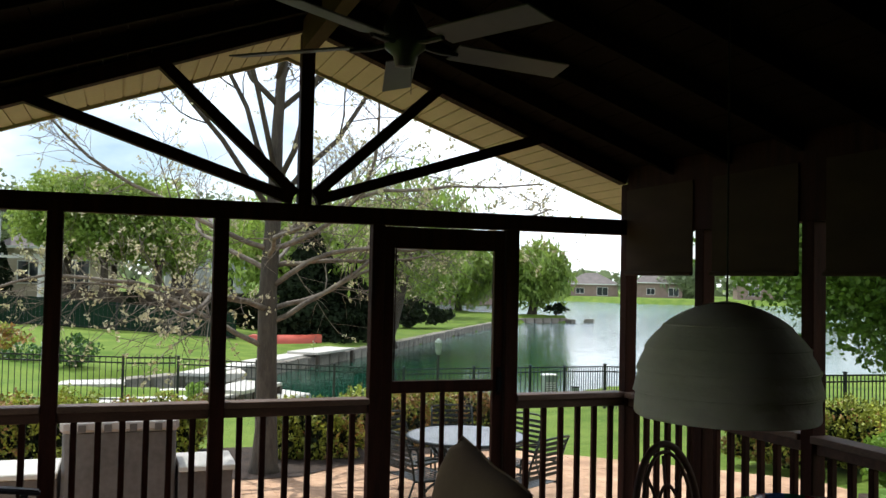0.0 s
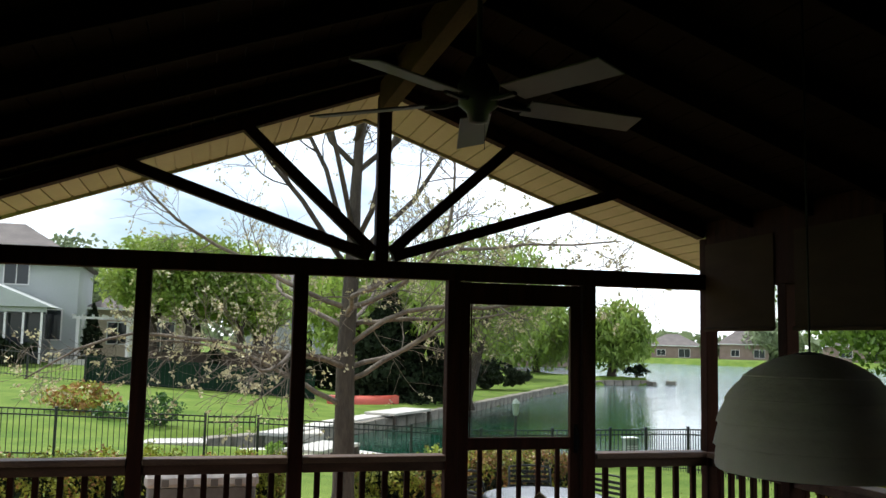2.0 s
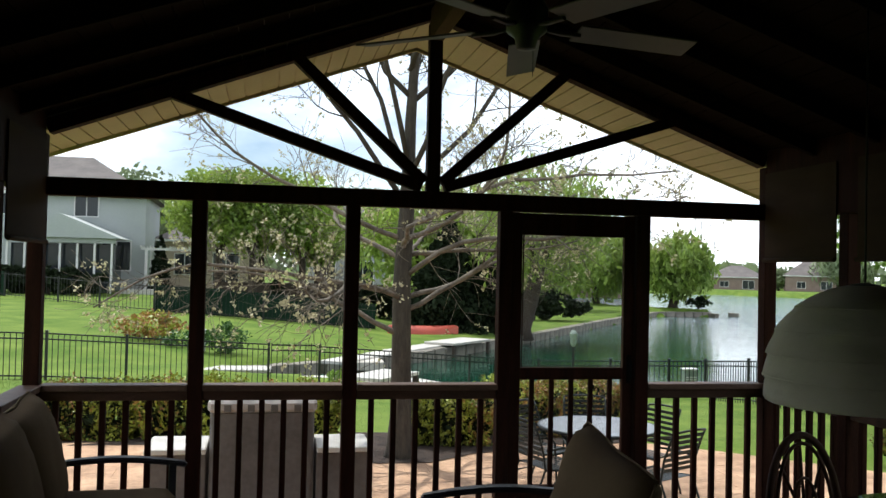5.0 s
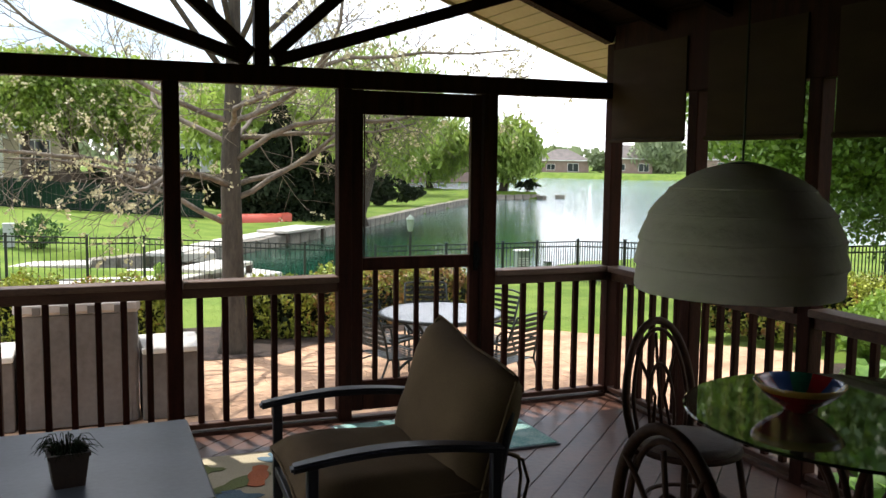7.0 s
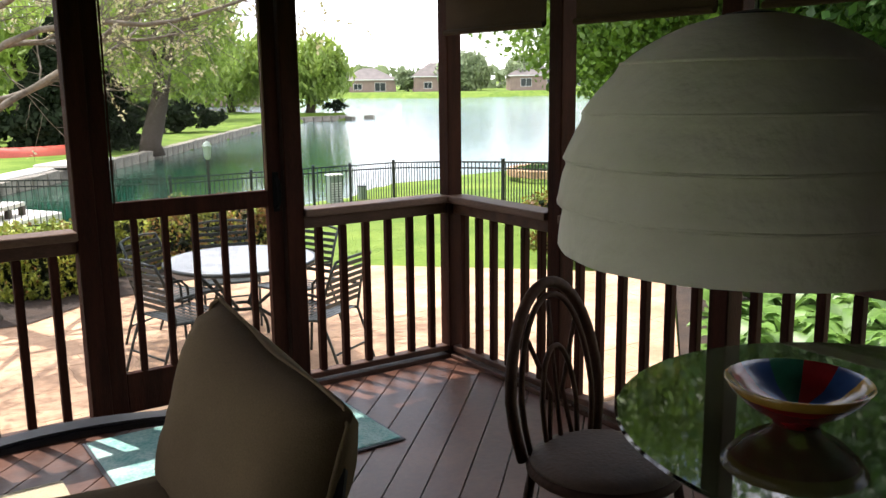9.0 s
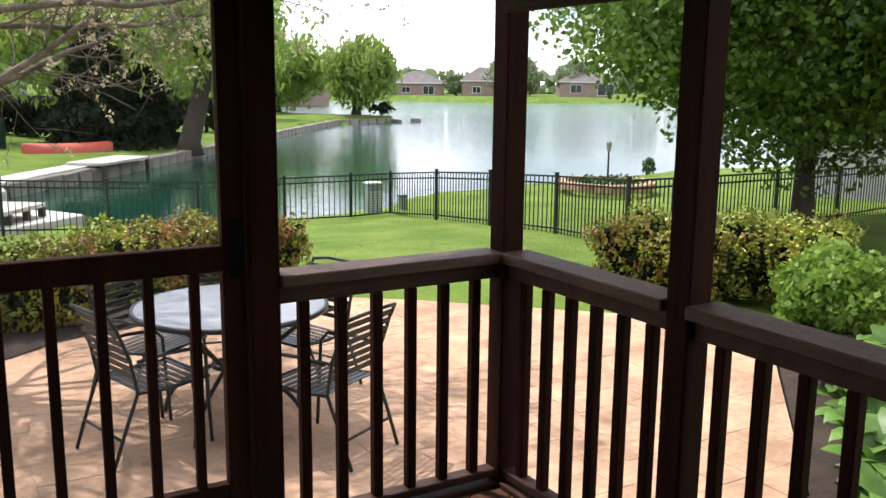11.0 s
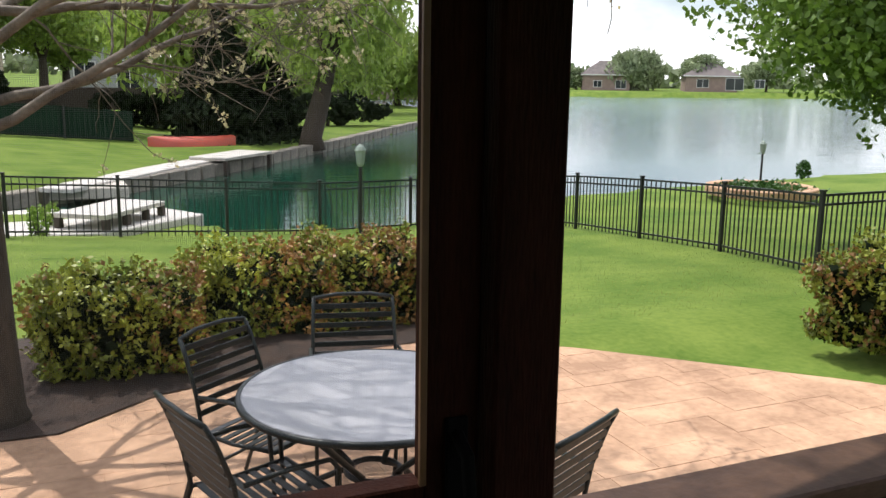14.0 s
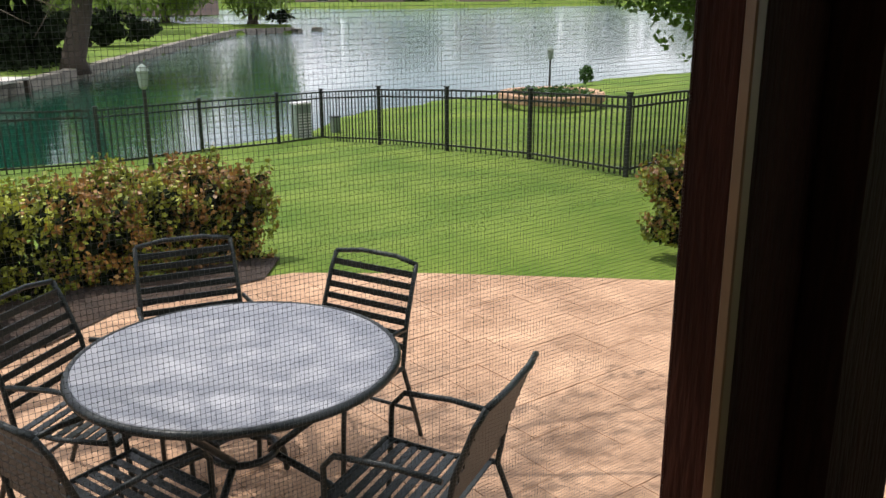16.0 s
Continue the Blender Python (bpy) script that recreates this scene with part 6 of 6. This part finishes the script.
for i, (x, y) in enumerate([(-1.05, -2.03), (-1.90, -3.34)]):
    d = (GT - Vector((x, y, 0))).normalized()
    m = pose(x + d.x * 0.2, y + d.y * 0.2, 0.012, 0, 0, math.degrees(math.atan2(d.y, d.x)) - 90 + (-12, -4)[i])
    if i == 0:
        dc.matrix_basis = m
    else:
        copy_thing(dc, m)

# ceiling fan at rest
fan = thing("ceiling_fan", at=(MID, -2.08, 0.035), label="white five-bladed ceiling fan, darkened for shade, hanging still from ridge beam", category="ceiling fan")
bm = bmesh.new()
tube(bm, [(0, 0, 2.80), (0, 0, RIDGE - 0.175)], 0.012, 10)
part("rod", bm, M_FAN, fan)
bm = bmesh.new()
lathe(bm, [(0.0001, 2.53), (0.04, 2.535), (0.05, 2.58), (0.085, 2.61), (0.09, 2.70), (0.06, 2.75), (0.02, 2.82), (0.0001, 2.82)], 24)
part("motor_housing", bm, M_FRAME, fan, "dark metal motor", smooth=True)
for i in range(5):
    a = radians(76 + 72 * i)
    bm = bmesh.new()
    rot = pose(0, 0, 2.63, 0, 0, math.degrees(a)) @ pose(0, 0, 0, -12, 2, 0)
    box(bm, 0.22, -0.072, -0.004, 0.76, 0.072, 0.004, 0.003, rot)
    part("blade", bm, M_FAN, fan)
    bm = bmesh.new()
    tube(bm, [rot @ Vector((0.07, 0, 0.0)), rot @ Vector((0.15, 0, -0.012)), rot @ Vector((0.24, 0, -0.010))], 0.011, 6)
    part("blade_arm", bm, M_FRAME, fan)
bm = bmesh.new()
tube(bm, [(0.03, 0, 2.55), (0.03, 0.0, 2.42)], 0.0015, 5)
part("pull_chain", bm, M_FRAME, fan)

# ---------------- pieces of floor and paving ----------------
def clip_poly(poly, a, b, c):
    """Keep the part of a convex polygon where a x + b y <= c."""
    out = []
    for (x0, y0), (x1, y1) in zip(poly, poly[1:] + poly[:1]):
        d0, d1 = a * x0 + b * y0 - c, a * x1 + b * y1 - c
        if d0 <= 0:
            out.append((x0, y0))
        if (d0 < 0) != (d1 < 0) and d0 != d1:
            f = d0 / (d0 - d1)
            out.append((x0 + (x1 - x0) * f, y0 + (y1 - y0) * f))
    return out

def slab_piece(name, poly, z0, z1, material, parent, chamfer=0.004):
    cx, cy = sum(p[0] for p in poly) / len(poly), sum(p[1] for p in poly) / len(poly)
    me = bpy.data.meshes.new(name)
    n = len(poly)
    inner = []
    for x, y in poly:
        l_ = math.hypot(x - cx, y - cy) or 1
        inner.append((x - (x - cx) / l_ * chamfer * 1.4, y - (y - cy) / l_ * chamfer * 1.4))
    vs = [(x, y, z0) for x, y in poly] + [(x, y, z1 - chamfer) for x, y in poly] + [(x, y, z1) for x, y in inner]
    fs = [tuple(range(2 * n, 3 * n))]
    for k in range(n):
        k2 = (k + 1) % n
        fs += [(k, k2, n + k2, n + k), (n + k, n + k2, 2 * n + k2, 2 * n + k)]
    me.from_pydata(vs, [], fs)
    me.materials.append(material)
    ob = new(name, me)
    ob.parent = parent
    return ob

floor = thing("floor", label="reddish-brown deck boards laid diagonally across the porch", category="floor", kind="structure")
part("floor_bed", solid(W0 - 0.0, BACK, -0.12, W1, -0.001, -0.032, 0), M_MULCH, floor)
BW = 0.142
s2 = math.sqrt(0.5)
k = 0
for i in range(-8, 90):
    off = -9.0 + i * BW          # distance across the boards; they run along (1, 1)
    poly = [(W0, BACK), (W1, BACK), (W1, -0.0), (W0, -0.0)]
    poly = clip_poly(poly, -s2, s2, off + BW - 0.006)
    poly = clip_poly(poly, s2, -s2, -off) if poly else poly
    if len(poly) >= 3:
        r = slab_piece("board", poly, -0.03, 0.0, M_FLOOR, floor)

rng = np.random.default_rng(15)
def near_patio(x, y):
    return (x + 0.3) ** 2 + (y - 2.2) ** 2
stones = []
y = 0.13
row_i = 0
while y < 5.95:
    h = rng.uniform(0.18, 0.30)
    x = -6.3
    while x < 4.4:
        w = rng.uniform(0.20, 0.50)
        poly = [(x + 0.0013, y + 0.0013), (min(x + w, 4.4) - 0.0013, y + 0.0013), (min(x + w, 4.4) - 0.0013, y + h - 0.0013), (x + 0.0013, y + h - 0.0013)]
        poly = [(px + rng.normal(0, 0.0006), py + rng.normal(0, 0.0006)) for px, py in poly]
        for (x0, y0), (x1, y1) in zip(PATIO, PATIO[1:] + PATIO[:1]):
            nx_, ny_ = (y1 - y0), -(x1 - x0)
            poly = clip_poly(poly, nx_, ny_, nx_ * x0 + ny_ * y0) if poly else poly
        if len(poly) >= 3 and max(p[0] for p in poly) - min(p[0] for p in poly) > 0.05:
            stones.append((near_patio(x, y), poly, PZ - 0.004 + rng.uniform(-0.0015, 0.0015)))
        x += w
    y += h
stones.sort(key=lambda s_: s_[0])
for _, poly, z in stones[:300]:
    slab_piece("paving_stone", poly, -0.575, z, M_PATIO, patio, 0.0015)
vs, fs = [], []
for _, poly, z in stones[300:]:
    b, n = len(vs), len(poly)
    vs += [(x, y, -0.575) for x, y in poly] + [(x, y, z) for x, y in poly]
    fs.append(tuple(range(b + n, b + 2 * n)))
    fs += [(b + k, b + (k + 1) % n, b + n + (k + 1) % n, b + n + k) for k in range(n)]
raw("far_paving", vs, fs, M_PATIO, patio, "stuff")
